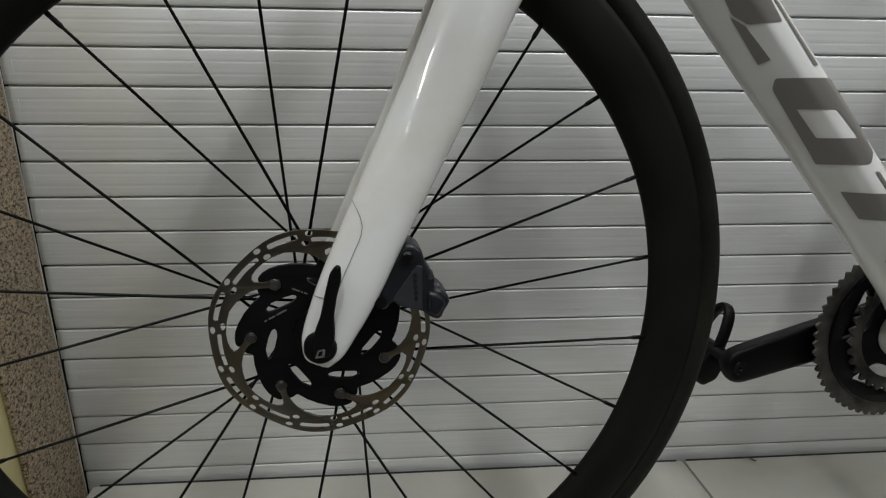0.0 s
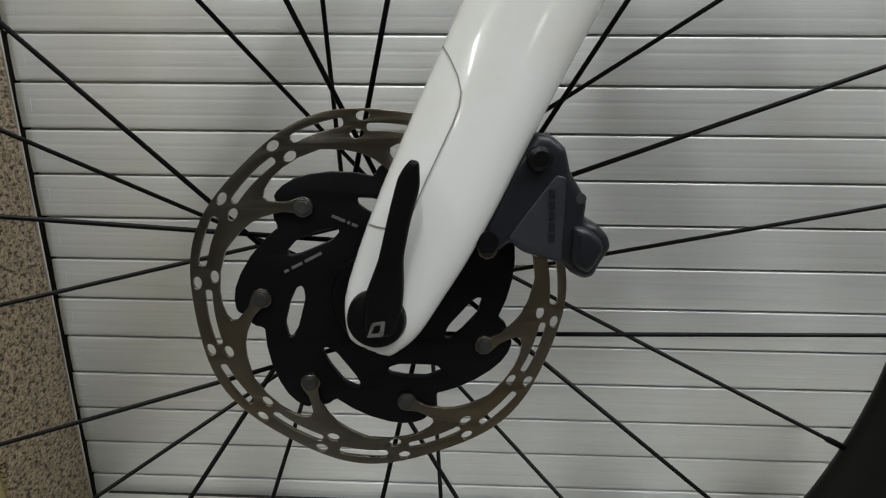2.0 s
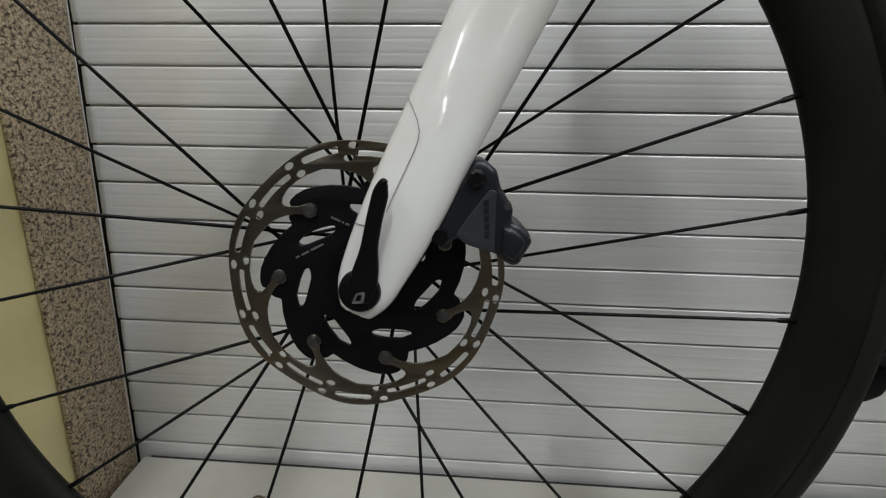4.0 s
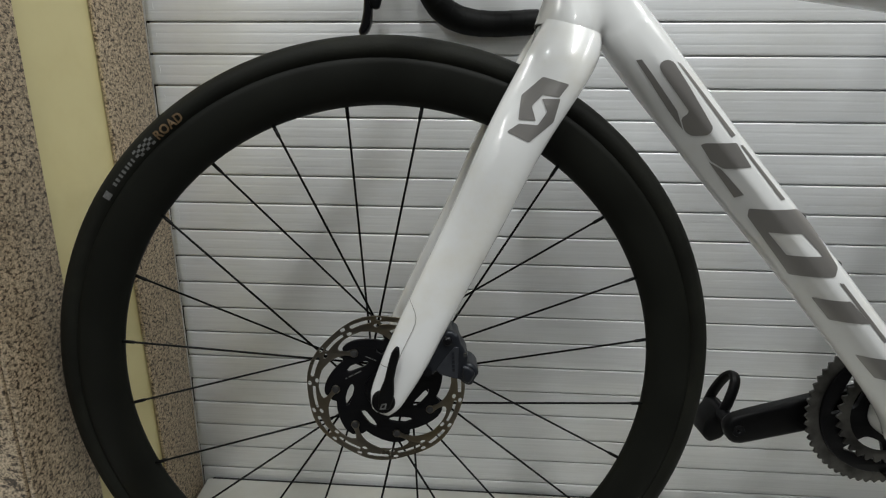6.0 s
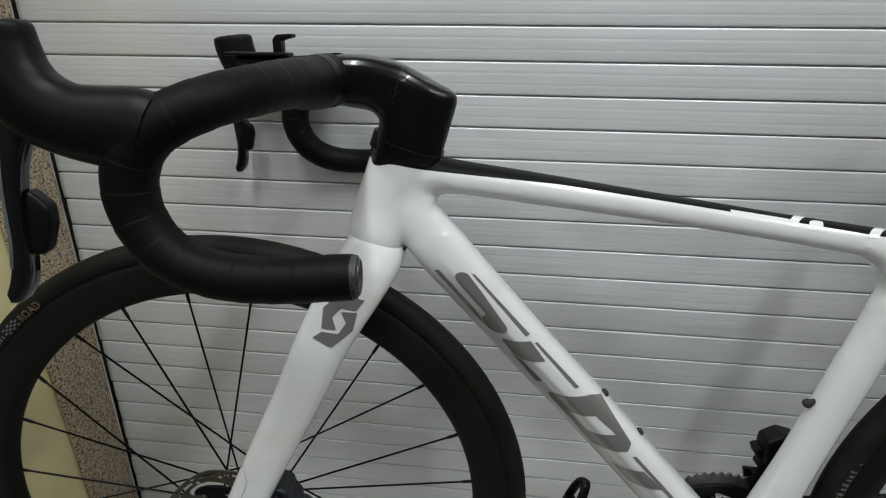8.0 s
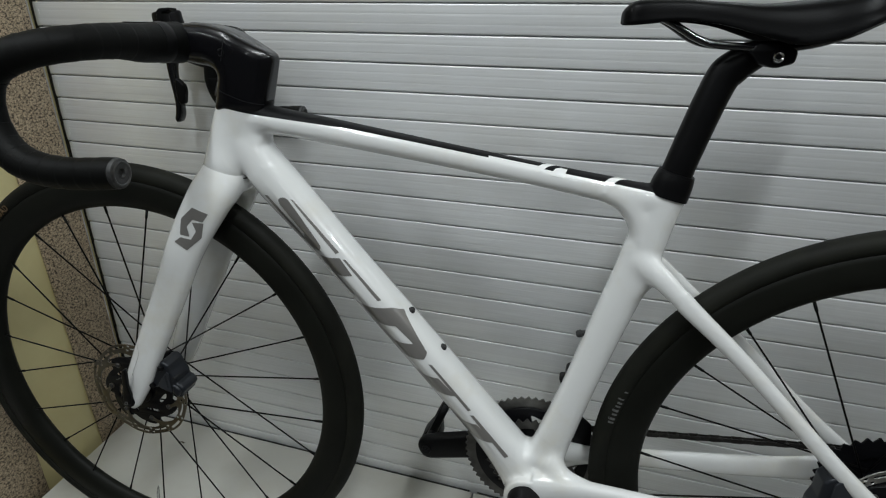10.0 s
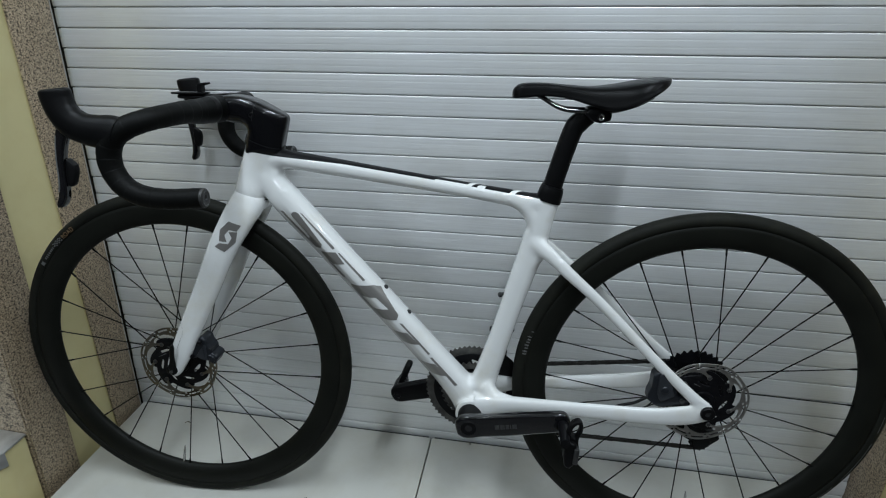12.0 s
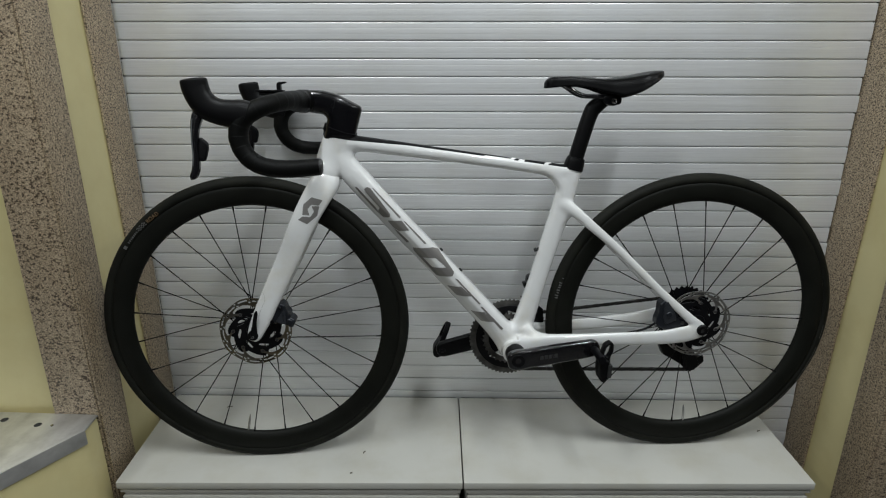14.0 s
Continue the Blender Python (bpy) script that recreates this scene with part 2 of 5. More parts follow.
def baked(ob):
    me = bpy.data.meshes.new_from_object(ob.evaluated_get(bpy.context.evaluated_depsgraph_get()))
    data = ob.data
    bpy.data.objects.remove(ob)
    if isinstance(data, bpy.types.Curve):
        bpy.data.curves.remove(data)
    else:
        bpy.data.meshes.remove(data)
    return me


def plate(loops, thick, v=0.0, bevel=0.0):
    """A flat piece in the plane of the bicycle: outlines (u, w), the first outside, the others holes; thick along v, centred on v."""
    cu = bpy.data.curves.new("plate", "CURVE")
    cu.dimensions, cu.fill_mode = "2D", "BOTH"
    cu.extrude, cu.bevel_depth, cu.bevel_resolution, cu.offset = max(thick / 2 - bevel, 0), bevel, (2 if bevel < 0.01 else 5), -bevel
    for loop in loops:
        sp = cu.splines.new("POLY")
        sp.points.add(len(loop) - 1)
        for q, (x, y) in zip(sp.points, loop):
            q.co = (x, y, 0, 1)
        sp.use_cyclic_u = True
    me = baked(new("plate", cu))
    bm = bmesh.new()
    bm.from_mesh(me)
    bmesh.ops.remove_doubles(bm, verts=bm.verts[:], dist=1e-6)
    bm.to_mesh(me)
    bm.free()
    me.transform(pose(0, v, 0, 90))
    return me


def rounded(outline, r=0.004, seg=4):
    out, n = [], len(outline)
    for i in range(n):
        p, a, b = (np.array(outline[j], float) for j in (i, i - 1, (i + 1) % n))
        da, db = a - p, b - p
        la, lb = np.linalg.norm(da), np.linalg.norm(db)
        k = min(r, la * 0.45, lb * 0.45)
        s, e = p + da / la * k, p + db / lb * k
        for j in range(seg + 1):
            t = j / seg
            out.append(tuple((1 - t) ** 2 * s + 2 * t * (1 - t) * p + t * t * e))
    return out


def polar(r, deg, c=(0, 0)):
    return (c[0] + r * math.cos(radians(deg)), c[1] + r * math.sin(radians(deg)))


def circle(r, n=16, c=(0, 0)):
    return [polar(r, 360 * k / n, c) for k in range(n)]


def joined(meshes):
    bm = bmesh.new()
    for m in meshes:
        if isinstance(m, bmesh.types.BMesh):
            me = bpy.data.meshes.new("tmp")
            m.to_mesh(me)
            m.free()
            m = me
        bm.from_mesh(m)
        bpy.data.meshes.remove(m)
    return bm


def fused(bm, voxel=0.002, smooth=6):
    """One skin over overlapping tubes, with soft fillets."""
    me = bpy.data.meshes.new("fused")
    bm.to_mesh(me)
    bm.free()
    ob = new("fused", me)
    r = ob.modifiers.new("remesh", "REMESH")
    r.mode, r.voxel_size = "VOXEL", voxel
    s = ob.modifiers.new("smooth", "SMOOTH")
    s.factor, s.iterations = 0.5, smooth
    return baked(ob)


def softened(me, spots, rounds):
    """Rubs down the skin inside the given balls (u, v, w, radius)."""
    bm = bmesh.new()
    bm.from_mesh(me)
    near = [v for v in bm.verts if any((v.co - Vector(q[:3])).length < q[3] for q in spots)]
    for _ in range(rounds):
        bmesh.ops.smooth_vert(bm, verts=near, factor=0.5, use_axis_x=True, use_axis_y=True, use_axis_z=True)
    bm.to_mesh(me)
    bm.free()
    return me

# ---- the setting ----
LEFT, RIGHT, GROUND, TOP = -0.408, 1.338, -0.52, 2.35
PITCH, PHASE = 0.0405, 0.0184
# the shutter hangs slightly askew between the piers: its plane at x
SHUTTER_X, SHUTTER_Y, SHUTTER_TURN = 0.40, 0.6359, -0.945


def shutter_y(x):
    return SHUTTER_Y + math.tan(radians(SHUTTER_TURN)) * (x - SHUTTER_X)


floor = part("floor", box(-2.2, 3.2, -6.5, 0.9, GROUND - 0.1, GROUND), FLOOR)
tagged(floor, "plain grey floor in front of the shutter", "floor", kind="structure")
ceiling = part("ceiling", box(-2.2, 3.2, -6.5, 0.9, TOP, TOP + 0.1), CEILING)
tagged(ceiling, "plain white painted ceiling", "ceiling", kind="structure")
wall_south = part("wall_south", box(-2.2, 3.2, -6.6, -6.5, GROUND, TOP), PLASTER)
tagged(wall_south, "plain plastered wall behind the viewer", "wall", kind="structure")
wall_west = part("wall_west", box(-2.3, -2.2, -6.5, 0.345, GROUND, TOP), PLASTER)
tagged(wall_west, "plain plastered side wall", "wall", kind="structure")
wall_east = part("wall_east", box(3.2, 3.3, -6.5, 0.369, GROUND, TOP), PLASTER)
tagged(wall_east, "plain plastered side wall", "wall", kind="structure")

# recess: painted piers with granite facings on both sides of the shutter
# the inner slab's front edge leans a little out of plumb
for side, edge, name, inner, end, outer, front in ((-1, LEFT, "wall_jamb_left", 0.5400, 0.628, 0.409, 0.318), (1, RIGHT, "wall_jamb_right", 0.5265, 0.640, 0.415, 0.327)):
    far = -2.2 if side < 0 else 3.2
    x0, x1 = sorted((edge + side * 0.006, far))
    jamb = part(name, box(x0, x1, front + 0.017, end - 0.004, GROUND, TOP), CREAM)
    tagged(jamb, "cream painted pier with speckled brown granite facings beside the shutter", "wall", kind="structure")
    x0, x1 = sorted((edge + side * 0.024, far))
    part("pier_back", box(x0, x1, end - 0.004, 0.80, GROUND, TOP), CREAM, jamb)
    a, b = sorted((edge, edge + side * 0.005))
    slab = box(a, b, inner, end, GROUND, TOP, 0.0012)
    for v in slab.verts:
        if v.co.y < inner + 0.01:
            v.co.y -= 0.021 * v.co.z
    part("granite_slab", slab, GRANITE, jamb)
    # pale strip added for the highlight along the slab's end bevel
    a, b = sorted((edge - side * 0.0006, edge + side * 0.0055))
    part("edge_trim", box(a, b, end + 0.0002, end + 0.0020, GROUND, TOP, 0.0004), PLATE, jamb, "thin pale strip standing for the light caught on the slab edge")
    a, b = sorted((edge, edge + side * 0.005))
    part("granite_slab", box(a, b, front + 0.002, outer, GROUND, TOP, 0.0012), GRANITE, jamb)
    a, b = sorted((edge + side * 0.006, edge + side * 0.103))
    part("granite_slab", box(a, b, front, front + 0.016, GROUND, TOP, 0.0015), GRANITE, jamb)
lintel = part("wall_north", box(LEFT - 0.023, RIGHT + 0.023, 0.56, 0.80, 1.75, TOP), CREAM)
tagged(lintel, "cream painted wall above the shutter", "wall", kind="structure")

# roller shutter
shutter = part("roller_shutter", box(LEFT - SHUTTER_X - 0.004, RIGHT - SHUTTER_X + 0.004, 0.022, 0.03, GROUND, 1.75), DARK)
shutter.matrix_basis = pose(SHUTTER_X, SHUTTER_Y, 0, 0, 0, SHUTTER_TURN)
tagged(shutter, "closed roller shutter of pale grey horizontal metal slats", "shutter", kind="structure")


def slat_mesh(x0, x1):
    # a bowed face with two fine grooves; its lower lip stands proud of the sharp top edge of the slat below
    prof = [(0.0004, 0.0030), (0.0000, -0.0008), (0.0003, -0.0016)]
    for z, groove in ((0.0010, 0), (0.0035, 0), (0.0065, 0), (0.0095, 0), (0.0116, 0), (0.0121, 1), (0.0126, 0), (0.0155, 0), (0.0190, 0), (0.0225, 0), (0.0250, 0), (0.0255, 1), (0.0260, 0), (0.0290, 0), (0.0320, 0), (0.0345, 0), (0.0362, 0), (0.0377, 0)):
        t = z / 0.0388
        prof.append((z, -0.0014 - 0.0005 * (1 - t) - 0.0026 * t * (1 - t) + 0.00009 * groove))
    prof += [(0.0381, -0.0011), (0.0383, -0.0006), (0.0384, 0.0055), (0.0420, 0.0056)]
    bm = bmesh.new()
    rows = [[bm.verts.new((x, y, z)) for z, y in prof] for x in (x0, x1)]
    for i in range(len(prof) - 1):
        bm.faces.new((rows[0][i], rows[1][i], rows[1][i + 1], rows[0][i + 1]))
    for x, d in ((x0 + 0.004, 1), (x1 - 0.004, -1)):
        cube = bmesh.ops.create_cube(bm, size=1)["verts"]
        for v in cube:
            v.co = Vector((x + d * (0.0035 + v.co.x * 0.009), -0.0018 + v.co.y * 0.0012, 0.0195 + v.co.z * 0.013))
    bmesh.ops.recalc_face_normals(bm, faces=bm.faces[:])
    me = bpy.data.meshes.new("slat")
    bm.to_mesh(me)
    bm.free()
    me.materials.append(SLAT)
    me.shade_smooth()
    me.set_sharp_from_angle(angle=radians(50))
    return me


rng = random.Random(4)
slat_data = slat_mesh(LEFT - SHUTTER_X - 0.009, RIGHT - SHUTTER_X - 0.002)
for k in range(-13, 44):
    s = new("slat", slat_data)
    s.parent = shutter
    s.matrix_basis = pose(rng.uniform(-0.0015, 0.0015), rng.uniform(-0.0004, 0.0004), PHASE + k * PITCH)
for x0, x1 in ((LEFT - 0.026, LEFT - 0.0115), (RIGHT - 0.0005, RIGHT + 0.004)):
    part("guide_rail", box(x0 - SHUTTER_X, x1 - SHUTTER_X, 0.004, 0.020, GROUND, 1.75), DARK, shutter, "dark shutter guide rail")

# white display cabinets under the bicycle
def cabinet(x0f, x0b, x1f, x1b, label):
    base = new("display_cabinet")
    tagged(base, label, "cabinet", group="display cabinets")
    b0, b1 = shutter_y(x0b) - 0.0095, shutter_y(x1b) - 0.0095
    part("worktop", prism([(x0f, 0.282), (x1f, 0.282), (x1b, b1), (x0b, b0)], -0.017, 0.0, 0.0012), LAMINATE, base, "white laminate top board")
    part("edge_strip", prism([(x0f + 0.004, 0.286), (x1f - 0.004, 0.286), (x1b - 0.004, b1 - 0.001), (x0b + 0.004, b0 - 0.001)], -0.030, -0.0225, 0.0012), LAMINATE, base)
    part("shadow_rail", prism([(x0f + 0.01, 0.293), (x1f - 0.01, 0.293), (x1b - 0.01, b1 - 0.003), (x0b + 0.01, b0 - 0.003)], -0.040, -0.016, 0.0), EDGE, base)
    part("body", prism([(x0f + 0.006, 0.305), (x1f - 0.006, 0.305), (x1b - 0.006, b1 - 0.003), (x0b + 0.006, b0 - 0.003)], GROUND + 0.06, -0.036, 0.001), EDGE, base)
    part("door", box(x0f + 0.008, x1f - 0.008, 0.286, 0.304, GROUND + 0.07, -0.040, 0.0012), LAMINATE, base, "white laminate door")
    # dark filler strip stands in for the shade of the open gap behind
    part("back_seal", prism([(x0b + 0.006, b0 - 0.002), (x1b - 0.006, b1 - 0.002), (x1b - 0.006, b1 + 0.0062), (x0b + 0.006, b0 + 0.0062)], -0.020, -0.0025, 0.0), DARK, base, "dark strip standing for the shade in the gap to the shutter")
    part("plinth", box(x0f + 0.03, x1f - 0.03, 0.33, 0.60, GROUND, GROUND + 0.06), DARK, base)


cabinet(-0.3835, -0.4055, 0.3945, 0.3930, "white laminate display cabinet carrying the front wheel")
cabinet(0.3975, 0.3960, 1.186, 1.200, "white laminate display cabinet carrying the rear wheel")

# low cream wall end with a folded metal cover
OUTLINE = [(-0.4145, 0.3160), (-0.4105, 0.2600), (-0.489, 0.126), (-0.65, -0.15), (-1.30, -0.15), (-1.30, 0.327), (-0.62, 0.327)]
low_wall = part("wall_low", prism(OUTLINE, GROUND, 0.150, 0.008), CREAM)
tagged(low_wall, "low cream painted wall end beside the granite pier", "wall", kind="structure")
COVER = [(-0.4135, 0.3150), (-0.4090, 0.2600), (-0.4870, 0.126), (-0.649, -0.150), (-1.29, -0.148), (-1.29, 0.325), (-0.62, 0.325)]
cover = part("metal_cover", prism(COVER, 0.150, 0.154, 0.0008), PLATE)
tagged(cover, "scuffed folded metal cover plate with bolt holes on the low wall", "cover plate")
flange = sweep([(-0.4085, 0.2590, 0.1528, 0.0012, 0.0012), (-0.4865, 0.1245, 0.1528, 0.0012, 0.0012), (-0.6490, -0.1515, 0.1528, 0.0012, 0.0012)], n=8, steps=1)
for v in list(flange.verts):
    if v.co.z < 0.1528:
        v.co.z -= 0.032
part("folded_lip", flange, PLATE, cover)
for x, y in ((-0.5200, 0.2770), (-0.6050, 0.2950)):
    part("bolt_hole", lathe([(0.0, 0.0), (0.0075, 0.0), (0.0075, 0.0006), (0.0, 0.0006)], 20, closed=False), DARK, cover).matrix_basis = pose(x, y, 0.1541, 90)
part("screw", lathe([(0.0, 0.0), (0.0035, 0.0), (0.003, 0.0015), (0.0, 0.002)], 14, closed=False), CHROME, cover).matrix_basis = pose(-0.488, 0.2747, 0.154, 90)

# specks of dirt lying on the white tops
def fleck(x, y, size, turn, label):
    pts = [(-size, 0, 0.0012, 0.0006, 0.0009), (-size * 0.4, size * 0.35, 0.0016, 0.0008, 0.0014), (size * 0.2, size * 0.1, 0.0022, 0.0008, 0.0016), (size * 0.7, -size * 0.4, 0.0030, 0.0006, 0.0012), (size, -size * 0.2, 0.0036, 0.0003, 0.0004)]
    ob = part("debris_fleck", sweep(pts, n=8, steps=4, ref=(0, 1, 0)), DIRT, None)
    ob.matrix_basis = pose(x, y, -0.0004, 0, 0, turn)
    tagged(ob, label, "debris", group="debris flecks")


DIRT = material("dry_dirt", (0.10, 0.085, 0.06), rough=0.9, vary=0.4, vary_scale=300)
for x, y, size, turn in ((-0.235, 0.578, 0.008, 20), (0.160, 0.387, 0.004, 70), (0.140, 0.313, 0.003, 10), (0.490, 0.621, 0.008, -30), (1.160, 0.473, 0.004, 40)):
    fleck(x, y, size, turn, "dry brown curled fleck of dirt on the white cabinet top")

# ceiling tube fittings that give the light
for lx, ly, lz, lt, lp in LAMPS:
    fitting = part("ceiling_light", box(-0.63, 0.63, -0.09, 0.09, 0.015, 0.07, 0.004), CEILING)
    fitting.matrix_basis = pose(lx, ly, lz, 0, 0, lt)
    tagged(fitting, "white tube light fitting under the ceiling", "ceiling light", group="ceiling lights")

# ---- the bicycle ----
# local frame: u to the rear wheel, v across towards the shutter, w up; the origin is the front tyre's foot
bicycle = new("bicycle")
bicycle.matrix_basis = pose(-0.0642, 0.3870, -0.0018, -2.74, 0, 2.59)
tagged(bicycle, "white road racing bicycle with black drop bars leaning on the shutter", "bicycle")
HUB_W, REAR_U = 0.3355, 0.9888
AXIS = Vector((0.292, 0, 0.956)).normalized()
PIVOT = Vector((0.170, 0, 0.683))
STEER = Matrix.Translation(PIVOT + Vector((0.0010, 0, 0))) @ Matrix.Rotation(radians(1.51), 4, AXIS) @ Matrix.Translation(-PIVOT)
BAR_TURN = Matrix.Translation(PIVOT) @ Matrix.Rotation(radians(2.6), 4, AXIS) @ Matrix.Translation(-PIVOT)


def mirror_v(points):
    return [(q[0], -q[1], *q[2:]) for q in points]


# frame
bm = bmesh.new()
sweep([(0.1640, 0, 0.6580, 0.0303, 0.0306), (0.1712, 0, 0.6820, 0.0296, 0.0301), (0.1795, 0, 0.710, 0.029, 0.025), (0.1955, 0, 0.745, 0.0325, 0.023), (0.2005, 0, 0.7640, 0.0340, 0.0225)], bm=bm, n=28, e=2.3)
sweep([(0.190, 0, 0.735, 0.030, 0.020), (0.236, 0, 0.7368, 0.0172, 0.0200), (0.320, 0, 0.7268, 0.0150, 0.0180), (0.450, 0, 0.7092, 0.0134, 0.0157), (0.560, 0, 0.6938, 0.0130, 0.0150), (0.640, 0, 0.6820, 0.0145, 0.0155), (0.692, 0, 0.674, 0.016, 0.0165)], bm=bm, n=24, e=2.3)
count = len(bm.verts)
sweep([(0.176, 0, 0.726, 0.016, 0.0205), (0.2030, 0, 0.7030, 0.0225, 0.0228), (0.2265, 0, 0.6725, 0.0255, 0.0250), (0.2654, 0, 0.6267, 0.0258, 0.0268), (0.3317, 0, 0.5518, 0.0258, 0.0268), (0.3996, 0, 0.4784, 0.0258, 0.0270), (0.4664, 0, 0.4038, 0.0260, 0.0275), (0.5320, 0, 0.3292, 0.0275, 0.0290), (0.5630, 0, 0.2920, 0.0310, 0.031), (0.577, 0, 0.268, 0.033, 0.031)], bm=bm, n=28, e=2.7)
# the down tube narrows towards its underside
bm.verts.ensure_lookup_table()
for v in bm.verts[count:]:
    below = (Vector((v.co.x - 0.2654, 0, v.co.z - 0.6267))).dot(Vector((0.750, 0, 0.661)))
    fade = min(1.0, max(0.0, (v.co.x - 0.215) / 0.06)) * min(1.0, max(0.0, (0.56 - v.co.x) / 0.06))
    if below < 0:
        v.co.y *= max(0.25, 1.0 + 0.72 * fade * below / 0.0258)
sweep([(0.699, 0, 0.692, 0.0200, 0.0165), (0.689, 0, 0.655, 0.0205, 0.0165), (0.674, 0, 0.590, 0.0225, 0.0165), (0.651, 0, 0.510, 0.0205, 0.0165), (0.628, 0, 0.425, 0.0200, 0.018), (0.604, 0, 0.340, 0.0235, 0.021), (0.590, 0, 0.290, 0.030, 0.024)], bm=bm, n=24, e=2.4)
sweep([(0.577, -0.043, 0.272, 0.0285, 0.0285), (0.577, 0.043, 0.272, 0.0285, 0.0285)], bm=bm, n=28, ref=(1, 0, 0), steps=1)
for flip in (False, True):
    stay = [(0.674, -0.008, 0.611, 0.0145, 0.010), (0.703, -0.020, 0.5910, 0.0132, 0.0095), (0.737, -0.029, 0.5615, 0.0108, 0.0085), (0.800, -0.037, 0.5075, 0.0092, 0.0080), (0.898, -0.050, 0.4130, 0.0092, 0.0075), (0.958, -0.060, 0.3590, 0.0105, 0.0070), (0.9872, -0.064, 0.335, 0.0125, 0.0065)]
    chain = [(0.590, -0.030, 0.283, 0.0260, 0.016), (0.640, -0.036, 0.2960, 0.0170, 0.0115), (0.700, -0.040, 0.3010, 0.0130, 0.0090), (0.800, -0.050, 0.3045, 0.0150, 0.0080), (0.899, -0.060, 0.3105, 0.0165, 0.0075), (0.952, -0.0635, 0.3185, 0.0190, 0.0070), (0.988, -0.0645, 0.3280, 0.0165, 0.0065), (1.000, -0.0645, 0.3310, 0.0100, 0.0065)]
    for q in (stay, chain):
        sweep(mirror_v(q) if flip else q, bm=bm, n=20, e=2.4)
# webs that fillet the joints
sweep([(0.186, 0, 0.732, 0.022, 0.0215), (0.205, 0, 0.720, 0.018, 0.0205), (0.222, 0, 0.706, 0.014, 0.0195)], bm=bm, n=24, e=2.4)
sweep([(0.628, 0, 0.683, 0.012, 0.0160), (0.655, 0, 0.672, 0.0140, 0.0165), (0.671, 0, 0.652, 0.0140, 0.0165), (0.678, 0, 0.622, 0.010, 0.0165)], bm=bm, n=20, e=2.4)
sweep([(0.676, 0, 0.616, 0.014, 0.0160), (0.687, 0, 0.597, 0.0160, 0.0195), (0.683, 0, 0.579, 0.0135, 0.0180), (0.669, 0, 0.560, 0.0120, 0.0165)], bm=bm, n=20, e=2.3)
sweep([(0.560, 0, 0.302, 0.020, 0.026), (0.582, 0, 0.318, 0.014, 0.024), (0.600, 0, 0.330, 0.014, 0.022)], bm=bm, n=20)
for side in (-1, 1):
    sweep([(0.600, side * 0.016, 0.322, 0.018, 0.014), (0.622, side * 0.027, 0.304, 0.015, 0.014), (0.655, side * 0.0355, 0.300, 0.013, 0.0105)], bm=bm, n=18)
frame_mesh = fused(bm, 0.0020, 7)
softened(frame_mesh, [(0.225, 0, 0.708, 0.034), (0.205, -0.012, 0.698, 0.030), (0.205, 0.012, 0.698, 0.030), (0.655, 0, 0.660, 0.036), (0.690, 0, 0.578, 0.048), (0.590, 0, 0.316, 0.040), (0.630, 0, 0.312, 0.044), (0.975, -0.062, 0.336, 0.016)], 30)

def cut(me, point, keep_above, u_limit, w_limits):
    """Cuts the skin square to the steering axis at the head joint."""
    bm = bmesh.new()
    bm.from_mesh(me)
    faces = [f for f in bm.faces if f.calc_center_median().x < u_limit and w_limits[0] < f.calc_center_median().z < w_limits[1]]
    geom = list({x for f in faces for x in (*f.verts, *f.edges, f)})
    bmesh.ops.bisect_plane(bm, geom=geom, plane_co=point, plane_no=JOINT_UP, clear_inner=keep_above, clear_outer=not keep_above)
    bm.to_mesh(me)
    bm.free()
    return me


HEAD_JOINT = Vector((0.1700, 0, 0.6725))
JOINT_UP = Vector((0.25, 0, 0.968)).normalized()
cut(frame_mesh, HEAD_JOINT + JOINT_UP * 0.0004, True, 0.2000, (0.640, 0.70))

# white paint with a black upper band along the head and top tube
FRAMEPAINT = WHITE.copy()
FRAMEPAINT.name = "two_tone_frame_paint"
nt = FRAMEPAINT.node_tree
tc = nt.nodes.new("ShaderNodeTexCoord")
sep = nt.nodes.new("ShaderNodeSeparateXYZ")
nt.links.new(tc.outputs["Object"], sep.inputs[0])


def calc(op, a, b):
    node = nt.nodes.new("ShaderNodeMath")
    node.operation = op
    for i, q in enumerate((a, b)):
        if isinstance(q, (int, float)):
            node.inputs[i].default_value = q
        else:
            nt.links.new(q, node.inputs[i])
    return node.outputs[0]


u_, w_ = sep.outputs["X"], sep.outputs["Z"]
edge_w = calc("MAXIMUM", calc("ADD", calc("MULTIPLY", u_, -0.185), 0.7859), calc("MINIMUM", calc("ADD", calc("MULTIPLY", u_, -0.0926), 0.7656), calc("ADD", calc("MULTIPLY", u_, -0.142), 0.7825)))
step_up = calc("MULTIPLY", calc("GREATER_THAN", u_, 0.503), calc("LESS_THAN", u_, 0.565))
above = calc("GREATER_THAN", w_, calc("ADD", edge_w, calc("MULTIPLY", step_up, 0.0018)))
before = calc("LESS_THAN", u_, 0.716)
mask = calc("MULTIPLY", above, before)
mixc = nt.nodes.new("ShaderNodeMix")
mixc.data_type = "RGBA"
nt.links.new(mask, mixc.inputs[0])
bs = nt.nodes["Principled BSDF"]
nt.links.new(bs.inputs["Base Color"].links[0].from_socket, mixc.inputs[6])
mixc.inputs[7].default_value = (0.0045, 0.0045, 0.005, 1)
nt.links.new(mixc.outputs[2], bs.inputs["Base Color"])
nt.links.new(calc("MULTIPLY", calc("SUBTRACT", 1.0, mask), 0.8), bs.inputs["Coat Weight"])
nt.links.new(calc("ADD", calc("MULTIPLY", mask, 0.22), 0.25), bs.inputs["Roughness"])
